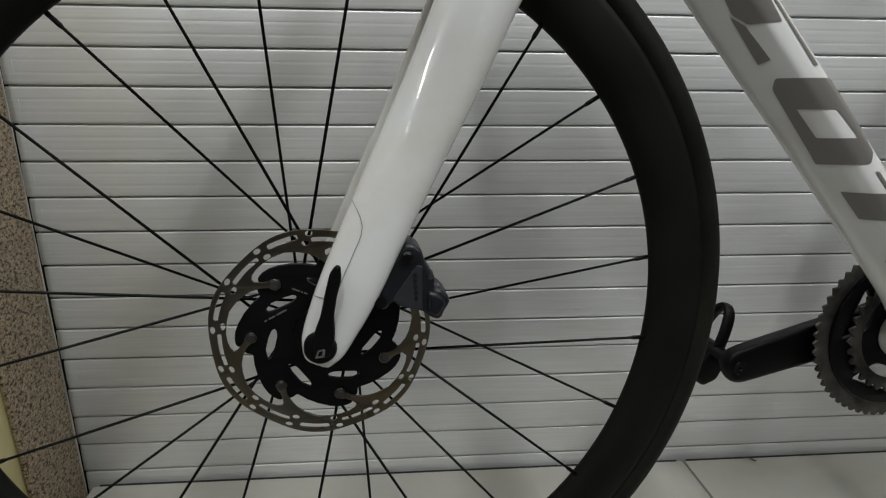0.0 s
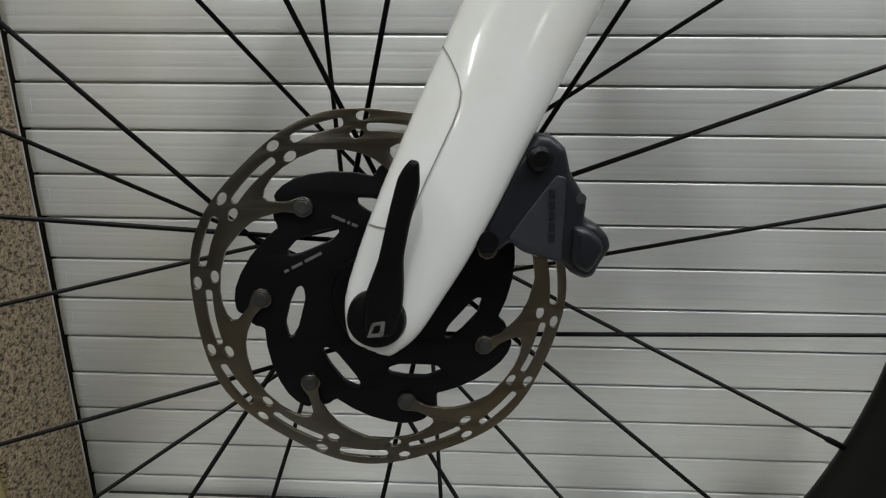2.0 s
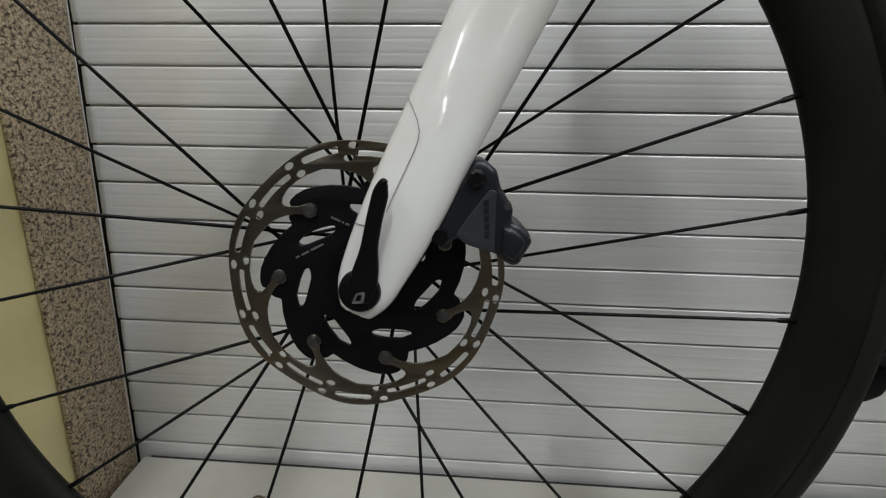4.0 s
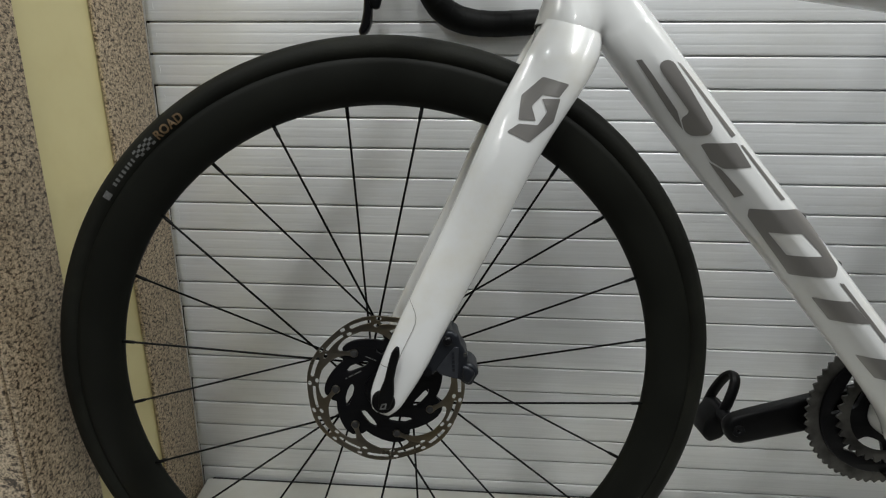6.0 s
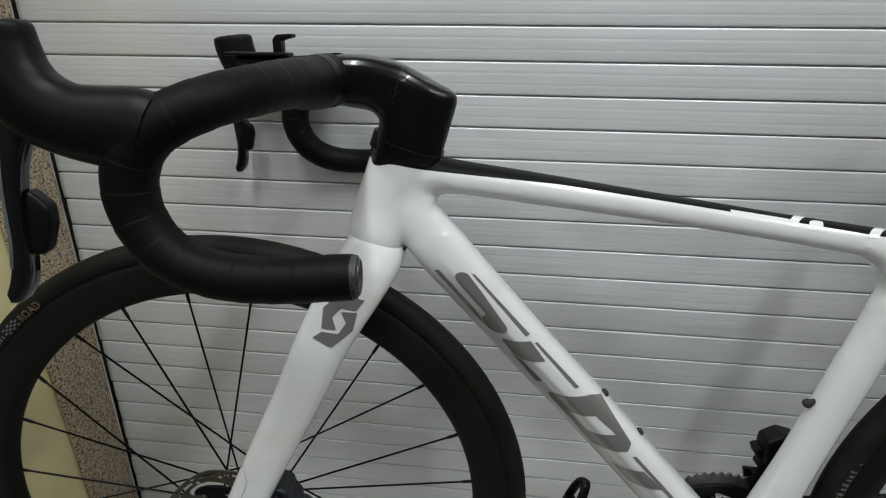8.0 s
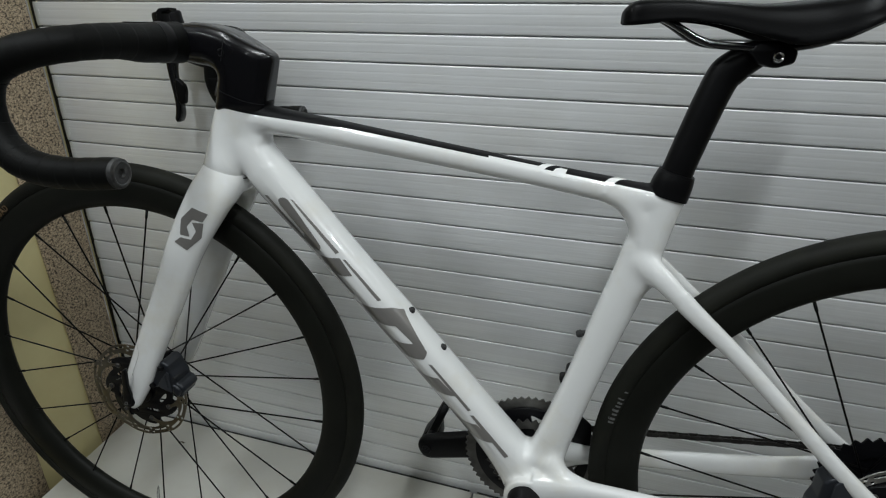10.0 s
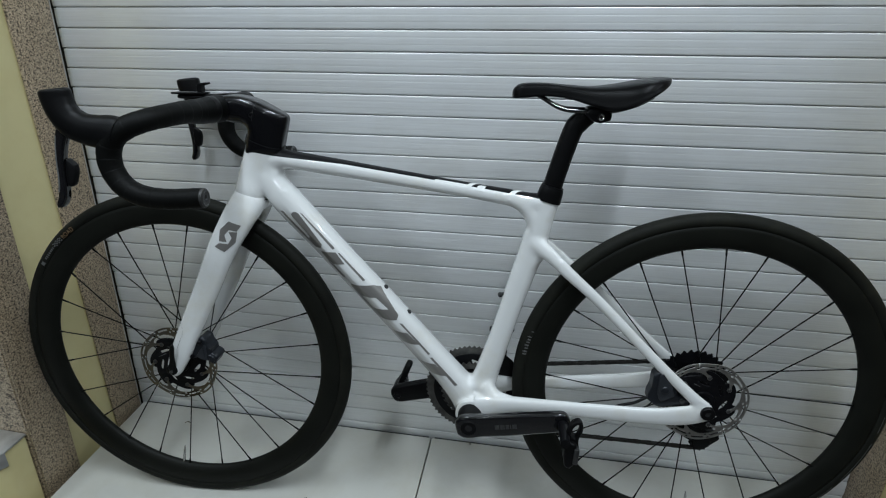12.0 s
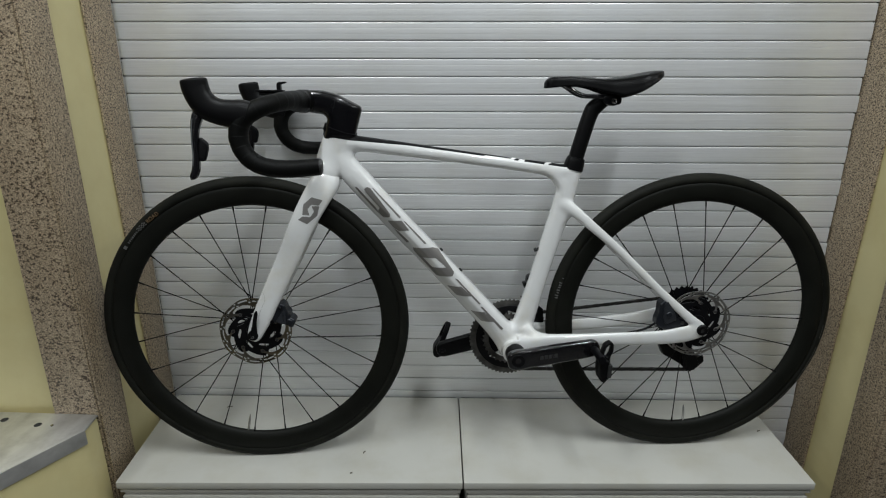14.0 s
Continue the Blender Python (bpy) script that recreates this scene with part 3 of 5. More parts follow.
nt.links.new(calc("SUBTRACT", 0.5, calc("MULTIPLY", mask, 0.40)), bs.inputs["Specular IOR Level"])

frame_part = part("frame", frame_mesh, FRAMEPAINT, bicycle, "glossy white carbon frame with black top band")

# fork
bm = bmesh.new()
for flip in (False, True):
    leg = [(0.1690, -0.010, 0.6760, 0.0265, 0.019), (0.1655, -0.0200, 0.660, 0.0300, 0.0185), (0.1520, -0.0315, 0.637, 0.0298, 0.0152), (0.1190, -0.0400, 0.580, 0.0270, 0.0125), (0.0865, -0.0445, 0.510, 0.0246, 0.0118), (0.0490, -0.0490, 0.434, 0.0226, 0.0115), (0.0215, -0.0530, 0.376, 0.0214, 0.0105), (0.0070, -0.0550, 0.346, 0.0184, 0.0085), (0.0010, -0.0558, 0.332, 0.0156, 0.0075), (-0.0035, -0.0560, 0.3215, 0.0095, 0.0065)]
    sweep(mirror_v(leg) if flip else leg, bm=bm, n=24, e=2.5)
sweep([(0.1660, 0, 0.650, 0.0275, 0.037), (0.1675, 0, 0.662, 0.0303, 0.0335), (0.1686, 0, 0.671, 0.0288, 0.0293), (0.1706, 0, 0.6790, 0.0280, 0.0284), (0.1745, 0, 0.6920, 0.0278, 0.0282)], bm=bm, n=32, e=2.3, steps=3)
fork_mesh = softened(fused(bm, 0.0018, 5), [(0.165, -0.03, 0.652, 0.026), (0.165, 0.03, 0.652, 0.026)], 12)
cut(fork_mesh, HEAD_JOINT + JOINT_UP * 0.0040, False, 0.25, (0.655, 0.72))
fork = part("fork", fork_mesh, WHITE, bicycle, "glossy white carbon fork")
fork.matrix_basis = STEER
part("headset_seal", sweep([(*(HEAD_JOINT - JOINT_UP * 0.0006), 0.0304, 0.0309), (*(HEAD_JOINT + JOINT_UP * 0.0002), 0.0304, 0.0309)], n=48, e=2.3, steps=1), DARK, fork, "thin dark gap under the head tube")


# decals laid on a skin
from mathutils.bvhtree import BVHTree


def skin_of(me):
    bm = bmesh.new()
    bm.from_mesh(me)
    tree = BVHTree.FromBMesh(bm)
    bm.free()
    return tree


FRAME_SKIN, FORK_SKIN = skin_of(frame_mesh), skin_of(fork_mesh)


def decal(name, loops, skin, mat, parent, label="", lift=0.0005, down=False):
    me = plate(loops, 0.0)
    bm = bmesh.new()
    bm.from_mesh(me)
    bpy.data.meshes.remove(me)
    for _ in range(5):
        long = [e for e in bm.edges if e.calc_length() > 0.0025]
        if long:
            bmesh.ops.subdivide_edges(bm, edges=long, cuts=1)
            bmesh.ops.triangulate(bm, faces=bm.faces[:])
    gone = []
    for v in bm.verts:
        hit = skin.ray_cast(Vector((v.co.x, v.co.z, 1.0)), Vector((0, 0, -1))) if down else skin.ray_cast(Vector((v.co.x, -0.3, v.co.z)), Vector((0, 1, 0)))
        if hit[0] is None:
            hit = skin.find_nearest(Vector((v.co.x, -0.012, v.co.z)))
        if hit[0] is None:
            gone.append(v)
        else:
            v.co = hit[0] + hit[1] * lift
    bmesh.ops.delete(bm, geom=gone, context="VERTS")
    return part(name, bm, mat, parent, label)


PRINTS = [
    [rounded([(0.2502, 0.6398), (0.2483, 0.6461), (0.2543, 0.6492), (0.2609, 0.6474), (0.2762, 0.6270), (0.3022, 0.5903), (0.2997, 0.5837), (0.2870, 0.5828), (0.2815, 0.5870), (0.2755, 0.5985), (0.2805, 0.6040)], 0.003)],
    [[(0.2285, 0.6489), (0.2333, 0.6493), (0.2448, 0.6361), (0.2708, 0.6055), (0.2800, 0.5880), (0.2640, 0.6056)]],
    [rounded([(0.2964, 0.5749), (0.2994, 0.5765), (0.3256, 0.5768), (0.3418, 0.5550), (0.3192, 0.5532), (0.3080, 0.5600)], 0.0012)],
    [[(0.3070, 0.5590), (0.3182, 0.5522), (0.3412, 0.5288), (0.3354, 0.5255)]],
    [rounded([(0.3488, 0.5157), (0.3915, 0.5157), (0.4037, 0.5107), (0.4385, 0.4597), (0.4355, 0.4506), (0.3999, 0.4495), (0.3933, 0.4576), (0.3505, 0.5078)], 0.002), rounded([(0.3701, 0.4928), (0.3977, 0.4929), (0.4213, 0.4708), (0.3906, 0.4708)], 0.001)],
    [rounded([(0.4237, 0.4271), (0.4545, 0.4264), (0.4779, 0.4035), (0.4449, 0.4038)], 0.0012)],
    [rounded([(0.4771, 0.3668), (0.5067, 0.3661), (0.5322, 0.3422), (0.5001, 0.3420)], 0.0012)],
    [[(0.2644, 0.6473), (0.2680, 0.6458), (0.3244, 0.5837), (0.3206, 0.5817)]],
    [[(0.3294, 0.5749), (0.3324, 0.5749), (0.3784, 0.5251), (0.3739, 0.5243)]],
    [[(0.3820, 0.5141), (0.3851, 0.5141), (0.4332, 0.4625), (0.4293, 0.4608)]],
    [[(0.4408, 0.4446), (0.4455, 0.4439), (0.4983, 0.3855), (0.4948, 0.3838)]],
    [[(0.4976, 0.3783), (0.5023, 0.3784), (0.5509, 0.3247), (0.5459, 0.3220)]],
]
for loops in PRINTS:
    decal("grey_print", loops, FRAME_SKIN, SILVER, frame_part, "silver grey printed block")
for loop in ([(0.5560, -0.0138), (0.5600, -0.0142), (0.5640, -0.0125), (0.5800, 0.0030), (0.5690, 0.0030), (0.5590, -0.0090)],
             [(0.5730, -0.0142), (0.5870, -0.0142), (0.5900, -0.0060), (0.5830, -0.0050), (0.5770, -0.0080)],
             [(0.6280, -0.0142), (0.6380, -0.0135), (0.6440, -0.0080), (0.6570, 0.0030), (0.6470, 0.0030), (0.6350, -0.0070)]):
    decal("white_slash", [loop], FRAME_SKIN, WHITE, frame_part, "white slash on the black band", down=True)
for loop in ([(0.1219, 0.6169), (0.1398, 0.6324), (0.1624, 0.6260), (0.1540, 0.6152), (0.1397, 0.6175), (0.1307, 0.6078), (0.1344, 0.5954), (0.1195, 0.5963)],
             [(0.1100, 0.5861), (0.1198, 0.5931), (0.1360, 0.5918), (0.1440, 0.6031), (0.1392, 0.6140), (0.1551, 0.6140), (0.1500, 0.5945), (0.1287, 0.5771)]):
    decal("fork_emblem", [rounded(loop, 0.0012)], FORK_SKIN, SILVER, fork, "silver grey half of a six-sided emblem")


def seam_line(points, width):
    p = [np.array(q) for q in points]
    left, right = [], []
    for k, q in enumerate(p):
        d = p[min(k + 1, len(p) - 1)] - p[max(k - 1, 0)]
        n = np.array((-d[1], d[0])) / np.linalg.norm(d) * width / 2
        left.append(tuple(q + n))
        right.append(tuple(q - n))
    return left + right[::-1]


# grey lines paint the soft shading along the fork's low panel ridge
RIDGESHADE = material("ridge_shade_grey", (0.24, 0.23, 0.215), rough=0.6)
decal("seam", [seam_line([(0.0225, 0.4390), (0.0250, 0.4340), (0.0275, 0.4290), (0.0298, 0.4234), (0.0309, 0.4180), (0.0302, 0.4130), (0.0281, 0.4075), (0.0230, 0.3967), (0.0184, 0.3870), (0.0142, 0.3772)], 0.0005)], FORK_SKIN, RIDGESHADE, fork, "fine panel ridge with its shade painted as a grey line")
decal("seam", [seam_line([(-0.0055, 0.3705), (0.0065, 0.3694)], 0.0006)], FORK_SKIN, RIDGESHADE, fork, "fine panel ridge with its shade painted as a grey line")

# bottle bolts and bottom bracket
for u, w, tilt in ((0.4091, 0.5027, 40), (0.4520, 0.4550, 40), (0.6250, 0.5025, -72)):
    b = part("bottle_bolt", lathe([(0.0, 0.006), (0.0032, 0.006), (0.0046, 0.004), (0.0048, 0.0), (0.0035, -0.001), (0.0035, -0.006), (0.0, -0.006)], 16, closed=False), DARK, frame_part, "black bottle cage bolt")
    b.matrix_basis = pose(u, 0, w) @ Matrix.Rotation(radians(90 - tilt) if tilt > 0 else radians(-90 - tilt - 90), 4, "Y") @ pose(0, 0, 0, 90)


# wheels
def carcass(name, label):
    w = 0.0125
    rim = [(0.2738, -0.0030), (0.2730, 0.0), (0.2738, 0.0030), (0.2778, 0.0080), (0.2865, 0.0118), (0.2970, 0.0132), (0.3090, 0.0130), (0.3142, 0.0120), (0.3150, 0.0112), (0.3150, -0.0112), (0.3142, -0.0120), (0.3090, -0.0130), (0.2970, -0.0132), (0.2865, -0.0118), (0.2778, -0.0080)]
    ob = part(name, lathe(rim, 160), CARBON, bicycle, label)
    tyre = [(0.3130, 0.0100), (0.3158, 0.0118), (0.3180, 0.0134), (0.3212, 0.0141), (0.3250, 0.0138), (0.3295, 0.0117), (0.3330, 0.0084), (0.3350, 0.0045), (0.3359, 0.0), (0.3350, -0.0045), (0.3330, -0.0084), (0.3295, -0.0117), (0.3250, -0.0138), (0.3212, -0.0141), (0.3180, -0.0134), (0.3158, -0.0118), (0.3130, -0.0100)]
    part("tyre", lathe(tyre, 160), RUBBER, ob, "black road tyre with fine file tread")
    return ob


def spokes(wheel, phase, near_v, far_v, order):
    kinds = []
    for i in range(4):
        far, s = (i % 2 == order), (-1 if i < 2 else 1)
        th = radians(phase - 15 * i)
        n = Vector((math.cos(th), 0, math.sin(th)))
        t = Vector((n.z, 0, -n.x)) * (-s * 0.0205)
        v = far_v if far else near_v
        a = n * 0.2752 + Vector((0, 0.0022 if far else -0.0022, 0))
        b = t + Vector((0, v, 0)) + n * 0.004
        m = a + (b - a).normalized() * 0.012
        m2 = a + (b - a).normalized() * 0.014
        bm = bmesh.new()
        sweep([(*a, 0.0018, 0.0018), (*m, 0.0018, 0.0018), (*m2, 0.00115, 0.00115), (*b, 0.00115, 0.00115)], n=8, steps=1, bm=bm)
        me = bpy.data.meshes.new("spoke")
        bm.to_mesh(me)
        bm.free()
        me.materials.append(SPOKE)
        me.shade_smooth()
        kinds.append(me)
    for k in range(24):
        ob = new("spoke", kinds[k % 4])
        ob.parent = wheel
        ob.matrix_basis = Matrix.Rotation(radians(60 * (k // 4)), 4, "Y")


def hub(wheel, near_v, far_v, ends):
    prof = [(0.0, ends[0]), (0.010, ends[0]), (0.0105, near_v - 0.004), (0.0235, near_v - 0.003), (0.0245, near_v), (0.0235, near_v + 0.004), (0.014, near_v + 0.008), (0.0135, far_v - 0.008), (0.0235, far_v - 0.004), (0.0245, far_v), (0.0235, far_v + 0.003), (0.0105, far_v + 0.004), (0.010, ends[1]), (0.0, ends[1])]
    part("hub", lathe(prof, 40, closed=False), ALLOY, wheel, "black alloy hub")


def arc(r, a0, a1, n=6):
    return [polar(r, a0 + (a1 - a0) * k / n) for k in range(n + 1)]


def rotor(wheel, v, turn, steel):
    """A 160 mm disc: a slotted steel ring with seven swept arms, riveted to a black carrier."""
    arms = 7

    def spot(r, deg):
        return polar(0.985 * r, deg)

    step = 360 / arms
    outer, inner, holes, carrier, windows = [], [], [], [], []
    for k in range(arms * 20):
        a = 360 * k / (arms * 20)
        outer.append(spot(0.0786 + 0.0010 * math.cos(radians((a - turn - 31.7) * arms)), a))
    for j in range(arms):
        c = turn + j * step
        p = spot(0.0497, c)
        head = [(p[0] + 0.0042 * math.cos(radians(c + q)), p[1] + 0.0042 * math.sin(radians(c + q))) for q in (-10, -45, -80, -120, -165, 150, 115, 85)]
        inner += [spot(r, c + q) for q, r in ((-18.0, 0.0663), (-10.0, 0.0668), (-3.0, 0.0668), (2.5, 0.0662), (6.5, 0.0650), (8.8, 0.0633), (8.8, 0.0610), (6.4, 0.0580), (3.4, 0.0553))]
        inner += head
        inner += [spot(r, c + q) for q, r in ((8.4, 0.0540), (11.5, 0.0561), (15.0, 0.0586), (19.5, 0.0612), (25.0, 0.0634), (30.5, 0.0652))]
        # one slot a sector, between pairs of small oval holes
        for a0, a1, r0, r1 in ((23.6, 40.6, 0.0725, 0.0760), (-3.2, 16.8, 0.0697, 0.0727)):
            holes.append(rounded([*arc(0.985 * r0, c + a0, c + a1, 5), *arc(0.985 * r1, c + a1, c + a0, 5)], 0.0016, 2))
        for off, r in ((-5.2, 0.0757), (17.6, 0.0757), (-7.9, 0.0689), (20.2, 0.0690)):
            q = spot(r, c + off)
            x, y = math.cos(radians(c + off)), math.sin(radians(c + off))
            holes.append([(q[0] - 0.0027 * math.cos(t) * y + 0.0018 * math.sin(t) * x, q[1] + 0.0027 * math.cos(t) * x + 0.0018 * math.sin(t) * y) for t in np.linspace(0, 2 * math.pi, 14, endpoint=False)])
        # carrier lobe: swells towards the rivet, then cuts back in a hooked notch
        carrier += [spot(r, c + q) for q, r in ((-35.4, 0.0516), (-31.4, 0.0526), (-27.0, 0.0540), (-18.0, 0.0567), (-10.0, 0.0592), (-4.0, 0.0609), (1.0, 0.0615), (4.5, 0.0613), (6.3, 0.0606), (7.2, 0.0590), (9.4, 0.0572), (12.0, 0.0562), (13.6, 0.0548), (14.6, 0.0528))]
        windows.append(rounded([spot(r, c + q) for q, r in ((-8.8, 0.0338), (-6.2, 0.0325), (1.0, 0.0319), (22.0, 0.0384), (25.6, 0.0414), (24.8, 0.0437), (16.0, 0.0426), (3.0, 0.0384), (-6.5, 0.0358))], 0.0014))
    part("rotor_ring", plate([outer, inner, *holes], 0.0018, v - 0.0012, 0.0002), steel, wheel, "slotted steel brake disc ring")
    part("rotor_carrier", plate([carrier, circle(0.012, 24), *windows], 0.0034, v + 0.0016, 0.0004), ALLOY, wheel, "black swept-arm disc carrier")
    for j in range(arms):
        c = spot(0.0497, turn + j * step)
        part("rivet", lathe([(0.0, v - 0.0032), (0.0024, v - 0.0032), (0.0026, v - 0.0028), (0.0032, v - 0.0028), (0.0035, v - 0.0022), (0.0035, v + 0.002), (0.0, v + 0.002)], 18, closed=False, at=(c[0], 0, c[1])), GREYALLOY, wheel, "steel rivet")
    for (u0, w0), (u1, w1), gaps in (((-0.0190, 0.0349), (-0.0088, 0.0304), (0, 0.52, 0.60, 0.70, 0.78, 1.0)), ((-0.0393, 0.0114), (-0.0238, 0.0195), (0, 0.12, 0.20, 0.48, 0.55, 1.0)), ((-0.0187, -0.0001), (-0.0166, 0.0105), (0, 0.28, 0.38, 0.66, 0.74, 1.0))):
        run = Vector((u1 - u0, w1 - w0))
        out = Vector((-run.y, run.x)).normalized() * 0.0006
        for g0, g1 in zip(gaps[::2], gaps[1::2]):
            p, q = Vector((u0, w0)) + run * g0, Vector((u0, w0)) + run * g1
            part("carrier_print", plate([[tuple(p - out), tuple(q - out), tuple(q + out), tuple(p + out)]], 0.0002, v - 0.0004), GREYPRINT, wheel, "pale lettering bar")
    part("lock_ring", lathe([(0.0115, v - 0.004), (0.0195, v - 0.004), (0.0205, v - 0.002), (0.0205, v + 0.001), (0.0115, v + 0.001)], 40), ALLOY, wheel)


front_wheel = carcass("front_wheel", "deep black carbon front wheel")
front_wheel.matrix_basis = STEER @ pose(0, 0, HUB_W)
spokes(front_wheel, 127.5, -0.027, 0.034, 0)
hub(front_wheel, -0.027, 0.034, (-0.050, 0.050))
rotor(front_wheel, -0.0378, 128.0, STEEL)
rear_wheel = carcass("rear_wheel", "deep black carbon rear wheel")
rear_wheel.matrix_basis = pose(REAR_U, 0, HUB_W)
spokes(rear_wheel, 102.9, -0.031, 0.019, 0)
hub(rear_wheel, -0.031, 0.019, (-0.060, 0.060))
rotor(rear_wheel, -0.041, 84.5, BRIGHTROTOR)

# printing on the tyres
def tyre_bar(wheel, r0, r1, a0, a1, mat, label=""):
    bm = bmesh.new()
    rows = []
    for a in np.linspace(a0, a1, max(2, int(abs(a1 - a0) / 0.8) + 1)):
        rows.append([bm.verts.new((r * math.cos(radians(a)), v, r * math.sin(radians(a)))) for r, v in ((r0, tyre_v(r0)), ((r0 + r1) / 2, tyre_v((r0 + r1) / 2)), (r1, tyre_v(r1)))])
    for p, q in zip(rows, rows[1:]):
        bm.faces.new((p[0], p[1], q[1], q[0]))
        bm.faces.new((p[1], p[2], q[2], q[1]))
    bmesh.ops.recalc_face_normals(bm, faces=bm.faces[:])
    return part("sidewall_print", bm, mat, wheel, label)


def tyre_v(r):
    pts = [(0.3130, -0.0100), (0.3158, -0.0118), (0.3180, -0.0134), (0.3212, -0.0141), (0.3250, -0.0138), (0.3295, -0.0117), (0.3330, -0.0084)]
    return float(np.interp(r, [p[0] for p in pts], [p[1] for p in pts])) - 0.00025


for k, (a, n) in enumerate(((143.6, 1.3), (141.6, 0.5), (140.7, 0.5), (139.8, 0.45), (138.9, 0.5), (138.0, 0.45), (137.2, 0.5), (136.4, 0.4))):
    tyre_bar(front_wheel, 0.3194 if k else 0.3182, 0.3234 if k else 0.3250, a, a + n, GREYPRINT, "pale grey lettering bar")
for k in range(6):
    for j in range(4):
        if (j + k) % 2 == 0:
            tyre_bar(front_wheel, 0.3175 + j * 0.0023, 0.3198 + j * 0.0023, 131.5 + k * 0.72, 131.5 + k * 0.72 + 0.70, GREYPRINT, "pale grey chequer square")


def lettering(word, size, wheel, r, start, step, mat):
    for i, ch in enumerate(word):
        cu = bpy.data.curves.new("letter", "FONT")
        cu.body, cu.size, cu.align_x, cu.extrude, cu.offset = ch, size, "CENTER", 0.0, size * 0.035
        me = baked(new("letter", cu))
        a = start - i * step
        me.transform(Matrix.Rotation(radians(-(a - 90)), 4, "Y") @ pose(0, 0, r, 90))
        for v in me.vertices:
            rr = math.hypot(v.co.x, v.co.z)
            v.co.y = tyre_v(rr) - 0.0007
        part("letter", me, mat, wheel, "gold printed letter " + ch)


lettering("ROAD", 0.0112, front_wheel, 0.3172, 130.35, 1.5, GOLDPRINT)
for a, n, r in ((169.6, 0.50, 0.3250), (168.6, 0.60, 0.3262), (167.4, 0.50, 0.3240), (166.3, 0.60, 0.3258), (165.2, 0.45, 0.3245), (164.2, 0.55, 0.3240), (163.2, 0.40, 0.3256), (161.2, 0.35, 0.3226)):
    tyre_bar(rear_wheel, 0.3182, r, a, a + n, GREYPRINT, "pale grey lettering bar")
for a0, a1, r in ((-14.0, -30.0, 0.3236), (-34.0, -49.0, 0.3240), (-4.0, -10.0, 0.3228)):
    tyre_bar(rear_wheel, r, r + 0.0009, a0, a1, GREYPRINT, "thin pale line on the sidewall")
for wheel, a in ((front_wheel, -100.5), (rear_wheel, -86.0)):
    d = Vector((math.cos(radians(a)), 0, math.sin(radians(a))))
    p0, p1, p2 = d * 0.2755, d * 0.245, d * 0.232
    part("valve", sweep([(*p0, 0.0028, 0.0028), (*(d * 0.256), 0.0027, 0.0027), (*p1, 0.0025, 0.0025), (*p2, 0.0012, 0.0012)], n=12, steps=1), CHROME, wheel, "steel presta valve")

# front axle lever
lever_arm = plate([rounded([(-0.0050, -0.0060), (-0.0042, 0.0100), (0.0012, 0.0240), (0.0054, 0.0420), (0.0086, 0.0540), (0.0108, 0.0578), (0.0133, 0.0605), (0.0160, 0.0597), (0.0163, 0.0510), (0.0128, 0.0382), (0.0103, 0.0250), (0.0103, 0.0125), (0.0095, 0.0040), (0.0060, -0.0060)], 0.003)], 0.0056, -0.0655, 0.0020)
for v in lever_arm.vertices:
    v.co.y -= max(0.0, v.co.z - 0.012) * 0.17
lever = part("axle_lever", joined([lever_arm, lathe([(0.0, -0.0668), (0.0080, -0.0672), (0.0102, -0.0664), (0.0112, -0.0640), (0.0114, -0.0600), (0.0112, -0.0500), (0.0, -0.0500)], 40, closed=False)]), SATIN, fork, "black thru-axle lever")
lever.matrix_basis = pose(0.0, 0, HUB_W)
part("lever_mark", plate([rounded([(-0.0036, -0.0052), (0.0026, -0.0048), (0.0034, 0.0012), (-0.0014, 0.0005)], 0.0008), rounded([(-0.0020, -0.0038), (0.0010, -0.0036), (0.0018, -0.0002), (-0.0006, -0.0006)], 0.0006)], 0.0003, -0.0687), GREYPRINT, fork, "pale printed mark").matrix_basis = pose(0, 0, HUB_W)
part("axle_end", lathe([(0.0, 0.071), (0.007, 0.071), (0.008, 0.066), (0.008, 0.050), (0.0, 0.050)], 24, closed=False), ALLOY, fork).matrix_basis = pose(0, 0, HUB_W)
rear_axle = part("rear_axle", lathe([(0.0045, -0.0700), (0.0050, -0.0755), (0.0108, -0.0755), (0.0122, -0.0740), (0.0122, -0.0600), (0.0045, -0.0600)], 32), SATIN, frame_part, "black thru-axle head with hex socket")
rear_axle.matrix_basis = pose(REAR_U, 0, HUB_W - 0.0045)
part("axle_socket", lathe([(0.0, -0.0735), (0.0050, -0.0735), (0.0050, -0.0660), (0.0, -0.0660)], 6, closed=False), DARK, frame_part).matrix_basis = pose(REAR_U, 0, HUB_W - 0.0045)


# calipers
def caliper(name, outline, thick, v, steer, pieces):
    body = part(name, fused(joined([plate([rounded(outline, 0.0015)], thick, v, 0.0035)]), 0.0009, 3), CALIPER, bicycle, "dark grey disc brake caliper")
    body.matrix_basis = steer
    for nm, mesh, mat, label in pieces:
        part(nm, mesh, mat, body, label)
    return body


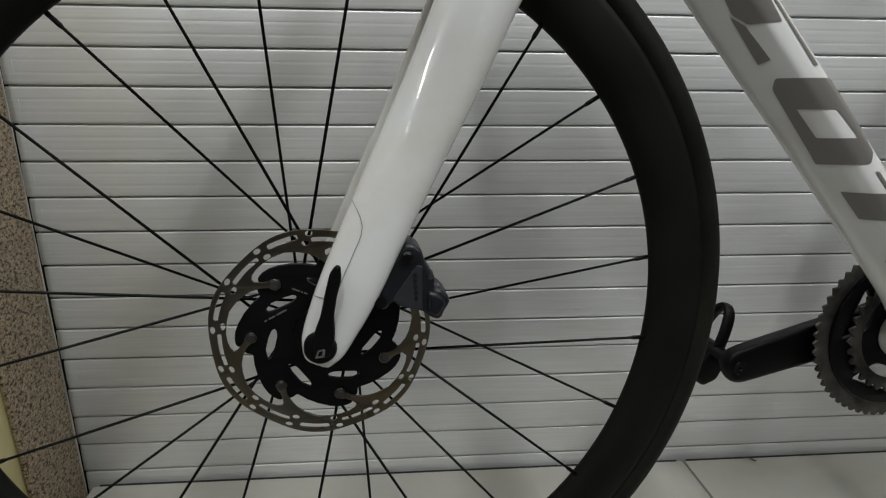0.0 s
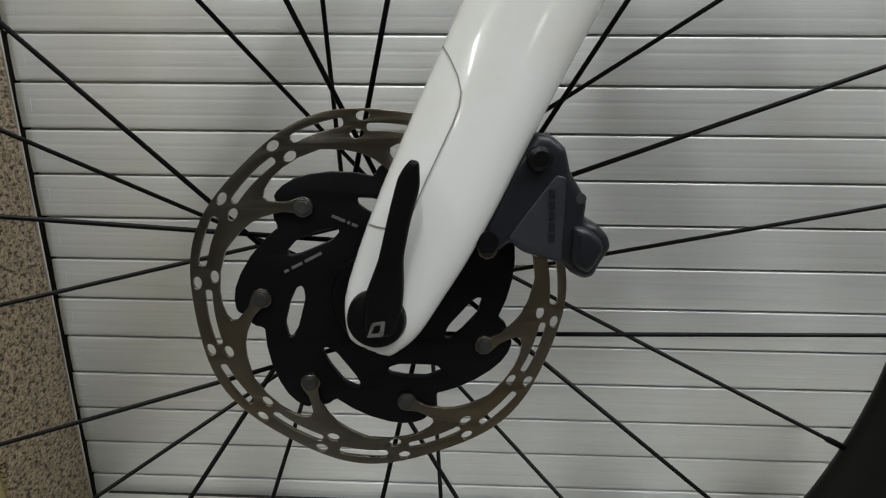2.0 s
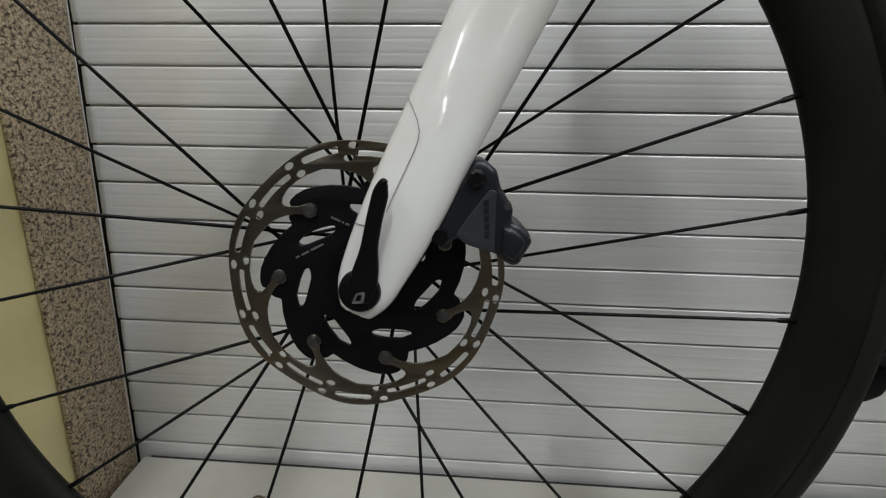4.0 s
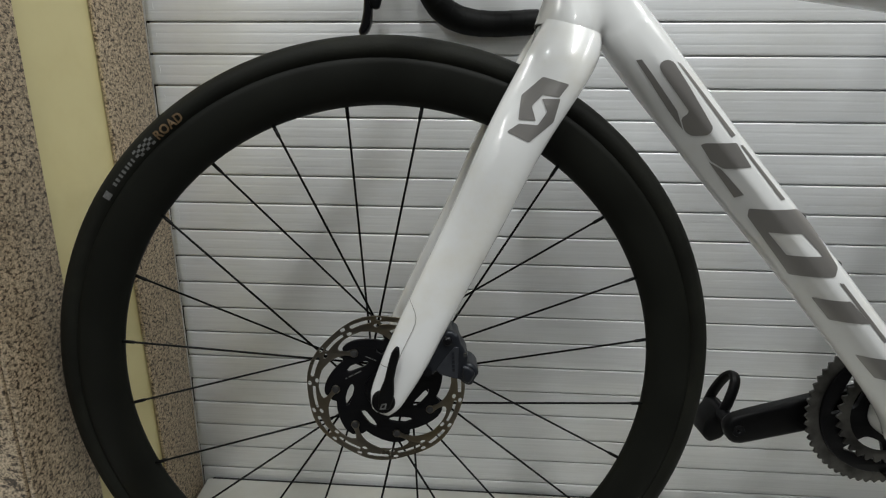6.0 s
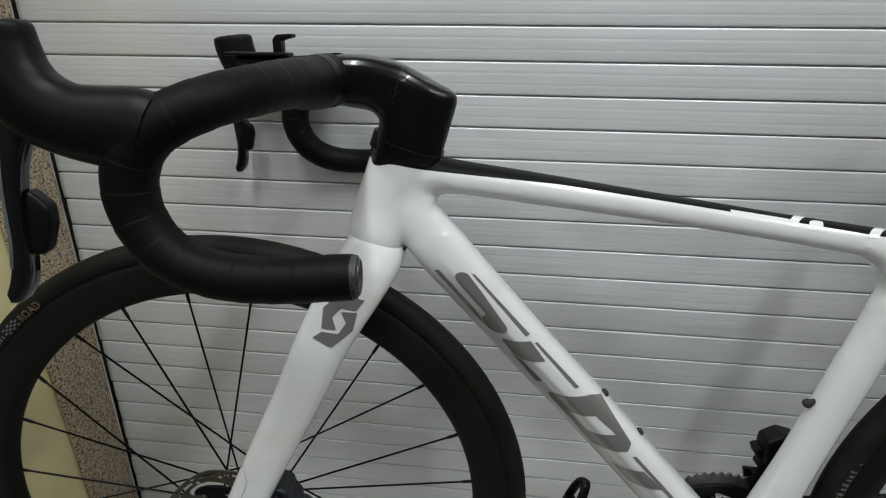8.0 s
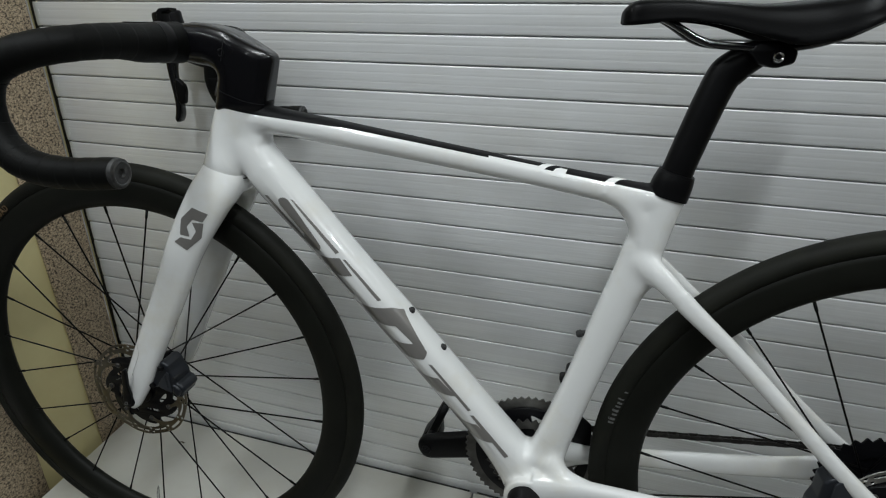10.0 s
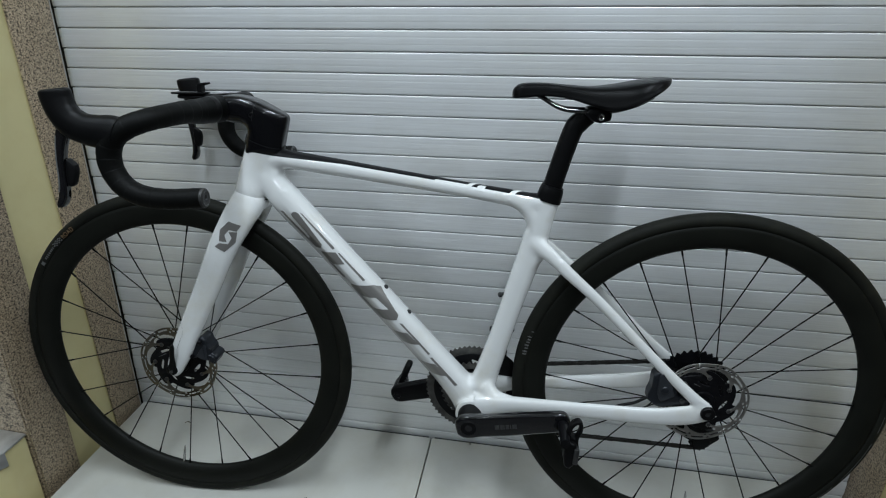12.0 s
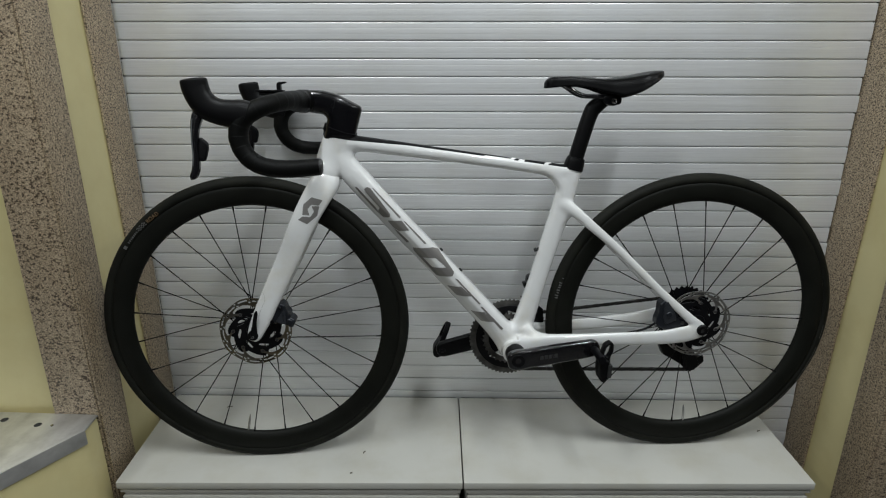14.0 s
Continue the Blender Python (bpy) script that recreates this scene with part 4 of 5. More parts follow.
caliper("front_caliper", [(0.0591, 0.4043), (0.0647, 0.4036), (0.0706, 0.3988), (0.0729, 0.3899), (0.0773, 0.3831), (0.0799, 0.3785), (0.0792, 0.3716), (0.0840, 0.3703), (0.0890, 0.3655), (0.0906, 0.3607), (0.0863, 0.3536), (0.0843, 0.3488), (0.0807, 0.3477), (0.0753, 0.3503), (0.0720, 0.3540), (0.0565, 0.3585), (0.0506, 0.3629), (0.0461, 0.3587), (0.0403, 0.3596), (0.0380, 0.3620), (0.0420, 0.3726), (0.0500, 0.3919)], 0.034, -0.040, STEER, [
    ("piston_cap", plate([rounded([(0.0740, 0.3700), (0.0800, 0.3690), (0.0850, 0.3650), (0.0868, 0.3606), (0.0838, 0.3548), (0.0810, 0.3510), (0.0764, 0.3530), (0.0738, 0.3560)], 0.0020)], 0.010, -0.0550, 0.0030), CALIPER, "dark grey piston housing"),
    ("banjo_bolt", lathe([(0.0, -0.0035), (0.0030, -0.0035), (0.0046, -0.0020), (0.0048, 0.0060), (0.0, 0.0060)], 18, closed=False, at=(0.0600, -0.0580, 0.3950)), ALLOY, "black hose bolt"),
    ("face_plate", plate([rounded([(0.0496, 0.3651), (0.0543, 0.3604), (0.0704, 0.3558), (0.0706, 0.3880), (0.0668, 0.3890), (0.0575, 0.3765)], 0.0012)], 0.0016, -0.0572, 0.0005), CALIPERFACE, "lighter grey triangular face"),
    ("bleed_port", lathe([(0.0, -0.006), (0.0020, -0.006), (0.0026, 0.006), (0.0, 0.006)], 12, closed=False, at=(0.0768, -0.051, 0.3800)), DARK, ""),
    ("mount_bolt", lathe([(0.0, -0.006), (0.0042, -0.006), (0.0046, 0.006), (0.0, 0.006)], 14, closed=False, at=(0.0415, -0.054, 0.3640)), ALLOY, ""),
    *[("print_bar", plate([[(0.0640 + (0.3865 - w) * 0.045, w), (0.0663 + (0.3865 - w) * 0.045, w), (0.0664 + (0.3865 - w) * 0.045, w - 0.0030), (0.0641 + (0.3865 - w) * 0.045, w - 0.0030)]], 0.0002, -0.0583), CALIPER, "dark lettering bar") for w in (0.3838, 0.3796, 0.3754, 0.3712, 0.3670)],
    *[("print_bar", plate([[(0.0692, w), (0.0700, w), (0.0701, w - 0.0018), (0.0693, w - 0.0018)]], 0.0002, -0.0573), GREYPRINT, "pale grey lettering bar") for w in (0.3830, 0.3806, 0.3782, 0.3758)]])
caliper("rear_caliper", [(0.8956, 0.3880), (0.9005, 0.3940), (0.9075, 0.3975), (0.9185, 0.3980), (0.9297, 0.3846), (0.9379, 0.3641), (0.9416, 0.3510), (0.9700, 0.3460), (0.9690, 0.3380), (0.9565, 0.3352), (0.9162, 0.3268), (0.9046, 0.3291), (0.8902, 0.3402), (0.8906, 0.3528), (0.8948, 0.3653)], 0.026, -0.044, Matrix(), [
    ("face_plate", plate([rounded([(0.9049, 0.3905), (0.9113, 0.3960), (0.9173, 0.3930), (0.9280, 0.3705), (0.9345, 0.3520), (0.9130, 0.3400), (0.9075, 0.3460), (0.9040, 0.3600)], 0.003)], 0.0030, -0.0575, 0.001), CALIPERFACE, "lighter grey face"),
    ("piston_cap", lathe([(0.0, -0.0025), (0.0055, -0.0025), (0.0068, -0.0010), (0.0070, 0.004), (0.0, 0.004)], 24, closed=False, at=(0.9165, -0.0590, 0.3640)), CALIPER, "round piston housing"),
    ("hose", sweep([(0.8960, -0.046, 0.342, 0.0026, 0.0026), (0.8800, -0.048, 0.3330, 0.0026, 0.0026), (0.8690, -0.049, 0.3275, 0.0026, 0.0026), (0.8484, -0.050, 0.3220, 0.0026, 0.0026), (0.8300, -0.050, 0.3140, 0.0026, 0.0026)], n=10), SATIN, "black brake hose"),
    ("mount_bolt", lathe([(0.0, -0.004), (0.0042, -0.004), (0.0046, 0.006), (0.0, 0.006)], 14, closed=False, at=(0.9480, -0.0560, 0.3440)), GREYALLOY, "")])

# stem, spacer and bars
stem_skin = plate([rounded([(0.1640, 0.744), (0.1672, 0.756), (0.1721, 0.7754), (0.1772, 0.7890), (0.1700, 0.7970), (0.1450, 0.8005), (0.1200, 0.8060), (0.1120, 0.826), (0.1180, 0.8395), (0.1400, 0.8455), (0.1680, 0.8455), (0.1960, 0.8388), (0.2490, 0.8115), (0.2300, 0.744)], 0.008, 5)], 0.050, 0, 0.0130)
stem_skin = fused(joined([stem_skin]), 0.0016, 30)
for v in stem_skin.vertices:
    rear = min(1.0, max(0.0, (v.co.x - 0.200) / 0.048))
    low = min(1.0, max(0.0, (0.822 - v.co.z) / 0.030))
    nose = min(1.0, max(0.0, (0.198 - v.co.x) / 0.034)) * low * low * (3 - 2 * low)
    v.co.y *= 1.0 - 0.50 * rear ** 2 - 0.40 * nose ** 2
STEMBLACK = material("stem_black_paint", (0.004, 0.004, 0.005), rough=0.24, coat=0.25, spec=0.3)
stem = part("stem", stem_skin, STEMBLACK, bicycle, "gloss black stem with aero spacer")
stem.matrix_basis = BAR_TURN
part("spacer", sweep([(0.1985, 0, 0.7560, 0.0350, 0.0230), (0.2030, 0, 0.7700, 0.0345, 0.0230)], n=36, e=2.4, steps=1), SATIN, stem, "black headset cover")
part("stem_bolt", lathe([(0.0, -0.0240), (0.0026, -0.0240), (0.0030, -0.0256), (0.0040, -0.0258), (0.0046, -0.0250), (0.0046, -0.020), (0.0, -0.020)], 18, closed=False, at=(0.1910, 0, 0.8140)), SATIN, stem, "recessed black clamp bolt")
STEM_SKIN = skin_of(stem_skin)
STEMLINE = material("stem_joint", (0.02, 0.02, 0.021), rough=0.35, metal=0.3)
decal("stem_joint", [seam_line([(0.1990, 0.8340), (0.1945, 0.8230), (0.1900, 0.8050)], 0.0008)], STEM_SKIN, STEMLINE, stem, "fine joint between clamp and stem body", 0.0003)
decal("stem_joint", [seam_line([(0.1790, 0.7733), (0.1853, 0.7705), (0.2122, 0.7609), (0.2318, 0.7567)], 0.0009)], STEM_SKIN, STEMLINE, stem, "fine joint above the spacer", 0.0003)
BAR = [(0.1340, -0.018, 0.8235, 0.0200, 0.0230), (0.1310, -0.045, 0.8240, 0.0190, 0.0215), (0.1275, -0.072, 0.8238, 0.0178, 0.0202), (0.124, -0.105, 0.8260, 0.0165, 0.0178), (0.114, -0.145, 0.8245, 0.0160, 0.0165), (0.093, -0.175, 0.8190, 0.0165, 0.0162), (0.0690, -0.188, 0.8085, 0.0172, 0.0165), (0.0520, -0.191, 0.7940, 0.0175, 0.0168), (0.0440, -0.192, 0.7720, 0.0172, 0.0166), (0.0470, -0.193, 0.7480, 0.0166, 0.0162), (0.0620, -0.195, 0.7265, 0.0162, 0.0160), (0.0880, -0.197, 0.7140, 0.0158, 0.0158), (0.1270, -0.199, 0.7105, 0.0154, 0.0154), (0.1810, -0.200, 0.7140, 0.0150, 0.0150)]


def taped(points):
    rows, run, last = [], 0.0, None
    for q in spline(points, 34):
        run += 0.0 if last is None else float(np.linalg.norm(q[:3] - last))
        last = q[:3].copy()
        wrap = 0.0004 * (0.5 - (run / 0.019) % 1.0) if 0.060 < run else 0.0
        rows.append((*q[:3], q[3] + wrap, q[4] + wrap))
    return sweep(rows, n=22, steps=1, ref=(0, 0, 1))


handlebar = part("handlebar", joined([taped(BAR), taped(mirror_v(BAR))]), TAPE, bicycle, "drop handlebar wrapped in black tape")
handlebar.matrix_basis = BAR_TURN
PLUG = material("worn_plug", (0.030, 0.030, 0.030), rough=0.5, metal=0.2, vary=0.8, vary_scale=240)
# grey that imitates the sheen on the gloss black lever blades
LEVERSHEEN = material("lever_sheen_grey", (0.17, 0.18, 0.185), rough=0.3, metal=0.5, vary=0.3, vary_scale=60)
HOOD = [(0.0610, -0.190, 0.8000, 0.0262, 0.0180), (0.0520, -0.190, 0.8030, 0.0256, 0.0178), (0.0360, -0.190, 0.8045, 0.0240, 0.0172), (0.0140, -0.190, 0.8085, 0.0222, 0.0165), (-0.0040, -0.189, 0.8170, 0.0228, 0.0162), (-0.0155, -0.188, 0.8315, 0.0222, 0.0158), (-0.0210, -0.187, 0.8470, 0.0226, 0.0155), (-0.0226, -0.187, 0.8575, 0.0226, 0.0150), (-0.0231, -0.187, 0.8615, 0.0212, 0.0138), (-0.0233, -0.187, 0.8632, 0.0160, 0.0100)]
BLADE = spline([(-0.0220, 0.822), (-0.0305, 0.806), (-0.0345, 0.788), (-0.0350, 0.762), (-0.0343, 0.732), (-0.0375, 0.712), (-0.0420, 0.7000)], 4) + spline([(-0.0400, 0.6940), (-0.0325, 0.6955), (-0.0260, 0.706), (-0.0235, 0.722), (-0.0245, 0.747), (-0.0215, 0.777), (-0.0135, 0.799), (-0.0060, 0.812)], 4)
BLADE_EDGE = spline([(-0.0302, 0.798), (-0.0325, 0.778), (-0.0332, 0.755), (-0.0328, 0.735), (-0.0345, 0.718)], 5)
PADDLE = [(-0.0230, 0.7655), (-0.0190, 0.7640), (-0.0100, 0.7555), (-0.0092, 0.7455), (-0.0140, 0.7285), (-0.0165, 0.7250), (-0.0230, 0.7245), (-0.0270, 0.730), (-0.0262, 0.750)]
for side in (-1, 1):
    part("brake_hood", sweep(HOOD if side < 0 else mirror_v(HOOD), n=22, e=2.3), SATIN, handlebar, "black rubber brake hood")
    flare = Matrix.Identity(4)
    flare[1][2], flare[1][3] = -side * 0.13, side * 0.13 * 0.80
    blade = plate([[tuple(q) for q in BLADE]], 0.013, side * 0.187, 0.003)
    blade.transform(flare)
    part("brake_lever", blade, BLACK, handlebar, "black brake lever blade")
    # added strip: the blade's front highlight as a grey colour
    edge_strip = sweep([(q[0], side * 0.1915, q[1], 0.0017, 0.0026) for q in BLADE_EDGE], n=8, steps=1)
    edge_strip.transform(flare)
    part("lever_edge", edge_strip, LEVERSHEEN, handlebar, "grey strip standing for the sheen on the front of the brake lever")
    paddle = plate([rounded(PADDLE, 0.003)], 0.011, side * 0.183, 0.0025)
    paddle.transform(flare)
    part("shift_paddle", paddle, SATIN, handlebar, "black shift paddle")
    part("bar_plug", lathe([(0.0, 0.0), (0.0040, -0.0005), (0.0050, -0.0030), (0.0100, -0.0036), (0.0118, -0.0036), (0.0140, -0.0024), (0.0145, 0.0), (0.0145, 0.003), (0.0, 0.003)], 32, closed=False), PLUG, handlebar, "worn dark grey bar end plug").matrix_basis = pose(0.1812, side * 0.200, 0.714, 0, 0, 92)
    part("plug_ring", lathe([(0.0098, -0.0038), (0.0108, -0.0044), (0.0118, -0.0040), (0.0118, -0.0030), (0.0098, -0.0030)], 32), GREYALLOY, handlebar, "pale ring of the bar end plug").matrix_basis = pose(0.1812, side * 0.200, 0.714, 0, 0, 92)
part("computer_mount", joined([
    sweep([(0.124, 0.036, 0.8380, 0.0075, 0.0080), (0.100, 0.043, 0.8365, 0.0070, 0.0085), (0.070, 0.045, 0.8370, 0.0055, 0.0100), (0.034, 0.045, 0.8385, 0.0040, 0.0110)], n=14, e=2.6),
    box(0.024, 0.084, 0.031, 0.059, 0.8425, 0.8460, 0.0012),
    sweep([(0.048, 0.045, 0.8380, 0.0070, 0.0080), (0.048, 0.045, 0.8440, 0.0070, 0.0080)], n=14, steps=1),
    plate([rounded([(0.070, 0.844), (0.078, 0.844), (0.078, 0.857), (0.089, 0.860), (0.089, 0.863), (0.074, 0.862), (0.070, 0.858)], 0.0015)], 0.016, 0.045, 0.001)]), SATIN, handlebar, "black computer mount arm")
for side in (-1, 1):
    part("tape_finish", sweep([(0.1315, side * 0.040, 0.8239, 0.0194, 0.0222), (0.1309, side * 0.046, 0.8240, 0.0197, 0.0222), (0.1298, side * 0.054, 0.8244, 0.0189, 0.0210)], n=24, ref=(0, 0, 1)), SATIN, handlebar, "black band closing the bar tape")

# seatpost and saddle
seatpost = part("seatpost", sweep([(0.6975, 0, 0.684, 0.0165, 0.0135), (0.7060, 0, 0.722, 0.0160, 0.0135), (0.7260, 0, 0.794, 0.0160, 0.0135), (0.7370, 0, 0.8120, 0.0165, 0.0135), (0.7560, 0, 0.8240, 0.0125, 0.0140), (0.7760, 0, 0.8300, 0.0080, 0.0140)], n=24, e=2.3), SATIN, bicycle, "matt black carbon seatpost")
part("seat_collar", sweep([(0.6960, 0, 0.680, 0.0215, 0.0180), (0.7000, 0, 0.696, 0.0205, 0.0175), (0.7025, 0, 0.7060, 0.0185, 0.0160)], n=28, e=2.4), SATIN, seatpost, "black seat clamp cover")
part("collar_bump", sweep([(0.6860, 0, 0.690, 0.0075, 0.0100), (0.6890, 0, 0.7030, 0.0075, 0.0100), (0.6930, 0, 0.7110, 0.0055, 0.0080)], n=18), SATIN, seatpost)
part("saddle_clamp", joined([plate([rounded([(0.742, 0.828), (0.749, 0.837), (0.772, 0.838), (0.784, 0.829), (0.783, 0.818), (0.767, 0.813), (0.752, 0.817)], 0.004)], 0.052, 0, 0.003),
                             lathe([(0.0, -0.031), (0.005, -0.031), (0.006, -0.028), (0.006, 0.028), (0.0, 0.031)], 18, closed=False, at=(0.7665, 0, 0.8235))]), ALLOY, seatpost, "black saddle rail clamp")
part("clamp_bolt", lathe([(0.0018, -0.0305), (0.0040, -0.0325), (0.0050, -0.031), (0.0050, -0.029), (0.0018, -0.029)], 18, at=(0.7665, 0, 0.8235)), CHROME, seatpost)


def saddle_skin():
    rows = spline([(0.627, 0.860, 0.851, 0.006), (0.631, 0.8660, 0.8495, 0.0155), (0.643, 0.8720, 0.8500, 0.0205), (0.680, 0.8730, 0.8530, 0.0225), (0.715, 0.8705, 0.8500, 0.0270), (0.748, 0.8690, 0.8410, 0.0380), (0.775, 0.8710, 0.8340, 0.0500), (0.800, 0.8750, 0.8380, 0.0600), (0.826, 0.8800, 0.8500, 0.0640), (0.848, 0.8835, 0.8635, 0.0560), (0.862, 0.8840, 0.8730, 0.0380), (0.869, 0.8825, 0.8790, 0.0160)], 4)
    bm, rings = bmesh.new(), []
    prof = [(0.0, 1.0), (0.35, 0.995), (0.66, 0.95), (0.83, 0.85), (0.92, 0.68), (0.97, 0.40), (0.985, 0.22), (1.0, 0.17), (1.0, 0.06), (0.96, 0.0), (0.90, 0.0), (0.84, 0.06), (0.70, 0.42), (0.40, 0.58), (0.0, 0.62)]
    for u, top, low, half in rows:
        ring = [(half * a, low + (top - low) * h) for a, h in prof]
        ring = ring + [(-y, z) for y, z in ring[-2:0:-1]]
        rings.append([bm.verts.new((u, y, z)) for y, z in ring])
    n = len(rings[0])
    for a, b in zip(rings, rings[1:]):
        for k in range(n):
            bm.faces.new((a[k], a[(k + 1) % n], b[(k + 1) % n], b[k]))
    bm.faces.new(rings[0])
    bm.faces.new(rings[-1][::-1])
    bmesh.ops.recalc_face_normals(bm, faces=bm.faces[:])
    return bm


SADDLE = material("saddle_cover", (0.003, 0.003, 0.0033), rough=0.33, spec=0.09, vary=0.2, vary_scale=30, bump=0.10, bump_scale=600)
saddle = part("saddle", saddle_skin(), SADDLE, bicycle, "slim black saddle with a glossy edge")
for side in (-1, 1):
    part("saddle_rail", sweep([(0.660, side * 0.008, 0.858, 0.0035, 0.0035), (0.676, side * 0.013, 0.850, 0.0035, 0.0035), (0.700, side * 0.020, 0.8365, 0.0035, 0.0035), (0.725, side * 0.022, 0.8320, 0.0035, 0.0035), (0.780, side * 0.022, 0.8320, 0.0035, 0.0035), (0.815, side * 0.030, 0.8420, 0.0035, 0.0035), (0.840, side * 0.036, 0.8560, 0.0035, 0.0035)], n=12), BLACK, saddle, "gloss black saddle rail")

# drivetrain
BB = (0.577, 0.272)
FAR_END, NEAR_END = (0.4160, 0.2320), (0.7435, 0.297)


def gear(teeth, r, depth, holes, thick, v, centre, roll=0.0):
    loop = []
    for k in range(teeth):
        a = roll + 360 * k / teeth
        s = 360 / teeth
        loop += [polar(r - depth, a - 0.42 * s, centre), polar(r - depth * 0.4, a - 0.22 * s, centre), polar(r, a - 0.08 * s, centre), polar(r, a + 0.08 * s, centre), polar(r - depth * 0.4, a + 0.22 * s, centre)]
    return plate([loop, *holes], thick, v, 0.0003)


RINGALLOY = material("oily_ring_alloy", (0.11, 0.107, 0.10), rough=0.40, metal=0.75, vary=0.5, vary_scale=45)
chainring = part("chainring", gear(60, 0.0965, 0.0040, [circle(0.072, 64, BB)], 0.003, 0.0470, BB), RINGALLOY, bicycle, "worn grey outer chainring")
spider_holes = [rounded([polar(0.070, 90 * k + 25 + 20, BB), polar(0.070, 90 * k + 75 + 20, BB), polar(0.040, 90 * k + 65 + 20, BB), polar(0.040, 90 * k + 35 + 20, BB)], 0.006) for k in range(4)]
part("spider", plate([circle(0.0805, 64, BB), circle(0.016, 24, BB), *spider_holes], 0.006, 0.0455, 0.001), ALLOY, chainring, "black chainring spider")
part("inner_ring", gear(33, 0.0650, 0.006, [circle(0.050, 48, BB)], 0.003, 0.0395, BB), RINGALLOY, chainring, "worn grey inner chainring")
part("ring_rim", lathe([(0.0800, 0.0490), (0.0905, 0.0490), (0.0900, 0.0500), (0.0805, 0.0505)], 72, at=(BB[0], 0, BB[1])), ALLOY, chainring)


def crank(name, end, v, mat, label):
    d = np.array(end) - np.array(BB)
    L = float(np.linalg.norm(d))
    outline = [(-0.0245, 0.004), (-0.0230, 0.0135), (-0.014, 0.0215), (0.0, 0.0235), (0.020, 0.0215), (0.060, 0.0215), (L - 0.02, 0.0205), (L, 0.0200), (L + 0.010, 0.0155), (L + 0.0145, 0.003), (L + 0.0140, -0.0090), (L + 0.004, -0.0180), (L - 0.02, -0.0200), (0.060, -0.0225), (0.020, -0.0215), (0.0, -0.0245), (-0.014, -0.0215), (-0.0230, -0.0135)]
    a = math.atan2(d[1], d[0])
    rot = [(BB[0] + x * math.cos(a) - y * math.sin(a), BB[1] + x * math.sin(a) + y * math.cos(a)) for x, y in outline]
    return part(name, plate([rounded(rot, 0.006, 3)], 0.017, v, 0.0055), mat, bicycle, label)


near_crank = crank("crank_arm", NEAR_END, -0.0780, BLACK, "gloss black carbon crank arm")
part("crank_bolt", lathe([(0.0, -0.0790), (0.0062, -0.0795), (0.0066, -0.0865), (0.0085, -0.0872), (0.0140, -0.0872), (0.0150, -0.0860), (0.0150, -0.078), (0.0, -0.078)], 32, closed=False, at=(BB[0], 0, BB[1])), SATIN, near_crank, "black crank axle bolt")
part("bb_cup", lathe([(0.0, -0.069), (0.0215, -0.069), (0.0225, -0.067), (0.0225, -0.040), (0.0, -0.040)], 36, closed=False, at=(BB[0], 0, BB[1])), SATIN, near_crank)
a = math.atan2(NEAR_END[1] - BB[1], NEAR_END[0] - BB[0])
for k, (s0, s1) in enumerate(((0.048, 0.056), (0.058, 0.066), (0.0675, 0.0735), (0.0755, 0.0775), (0.0795, 0.0875))):
    bar = [(s0, -0.005), (s1, -0.005), (s1, 0.004), (s0, 0.004)]
    part("crank_print", plate([[(BB[0] + x * math.cos(a) - y * math.sin(a), BB[1] + x * math.sin(a) + y * math.cos(a)) for x, y in bar]], 0.0004, -0.0868), GREYALLOY, near_crank, "grey lettering bar")
far_crank = crank("crank_arm", FAR_END, 0.0720, SATIN, "black carbon crank arm on the chain side")
part("crank_bolt", lathe([(0.0, 0.082), (0.011, 0.082), (0.013, 0.078), (0.013, 0.050), (0.0, 0.050)], 28, closed=False, at=(BB[0], 0, BB[1])), ALLOY, far_crank)


PEDAL = "black clipless road pedal"
# the near pedal hangs below its spindle, loop upwards
outer = rounded([(0.002, 0.002), (0.008, 0.027), (0.020, 0.035), (0.028, 0.029), (0.0295, 0.013), (0.024, -0.001), (0.026, -0.017), (0.016, -0.023), (0.002, -0.017)], 0.006)
hole = rounded([(0.0095, 0.003), (0.0130, 0.020), (0.0200, 0.028), (0.0235, 0.022), (0.0225, 0.009), (0.0180, -0.002)], 0.003)
body = rounded([(0.002, -0.009), (0.007, -0.004), (0.021, -0.007), (0.0245, -0.028), (0.022, -0.048), (0.015, -0.058), (0.006, -0.055), (0.002, -0.038), (0.001, -0.022)], 0.005)
near_pedal = part("pedal", plate([body], 0.036, -0.028, 0.004), SATIN, bicycle, PEDAL)
near_pedal.matrix_basis = pose(NEAR_END[0], -0.086, NEAR_END[1], 0, 3, 0)
part("cage", plate([outer, hole], 0.014, -0.030, 0.002), SATIN, near_pedal, "black looped pedal cage")
part("spindle", lathe([(0.0, 0.014), (0.0075, 0.014), (0.0085, -0.006), (0.0085, -0.056), (0.0, -0.056)], 20, closed=False), ALLOY, near_pedal)
part("cleat_plate", box(0.018, 0.0265, -0.050, -0.012, -0.044, -0.014, 0.0015), GREYALLOY, near_pedal, "worn pedal plate")
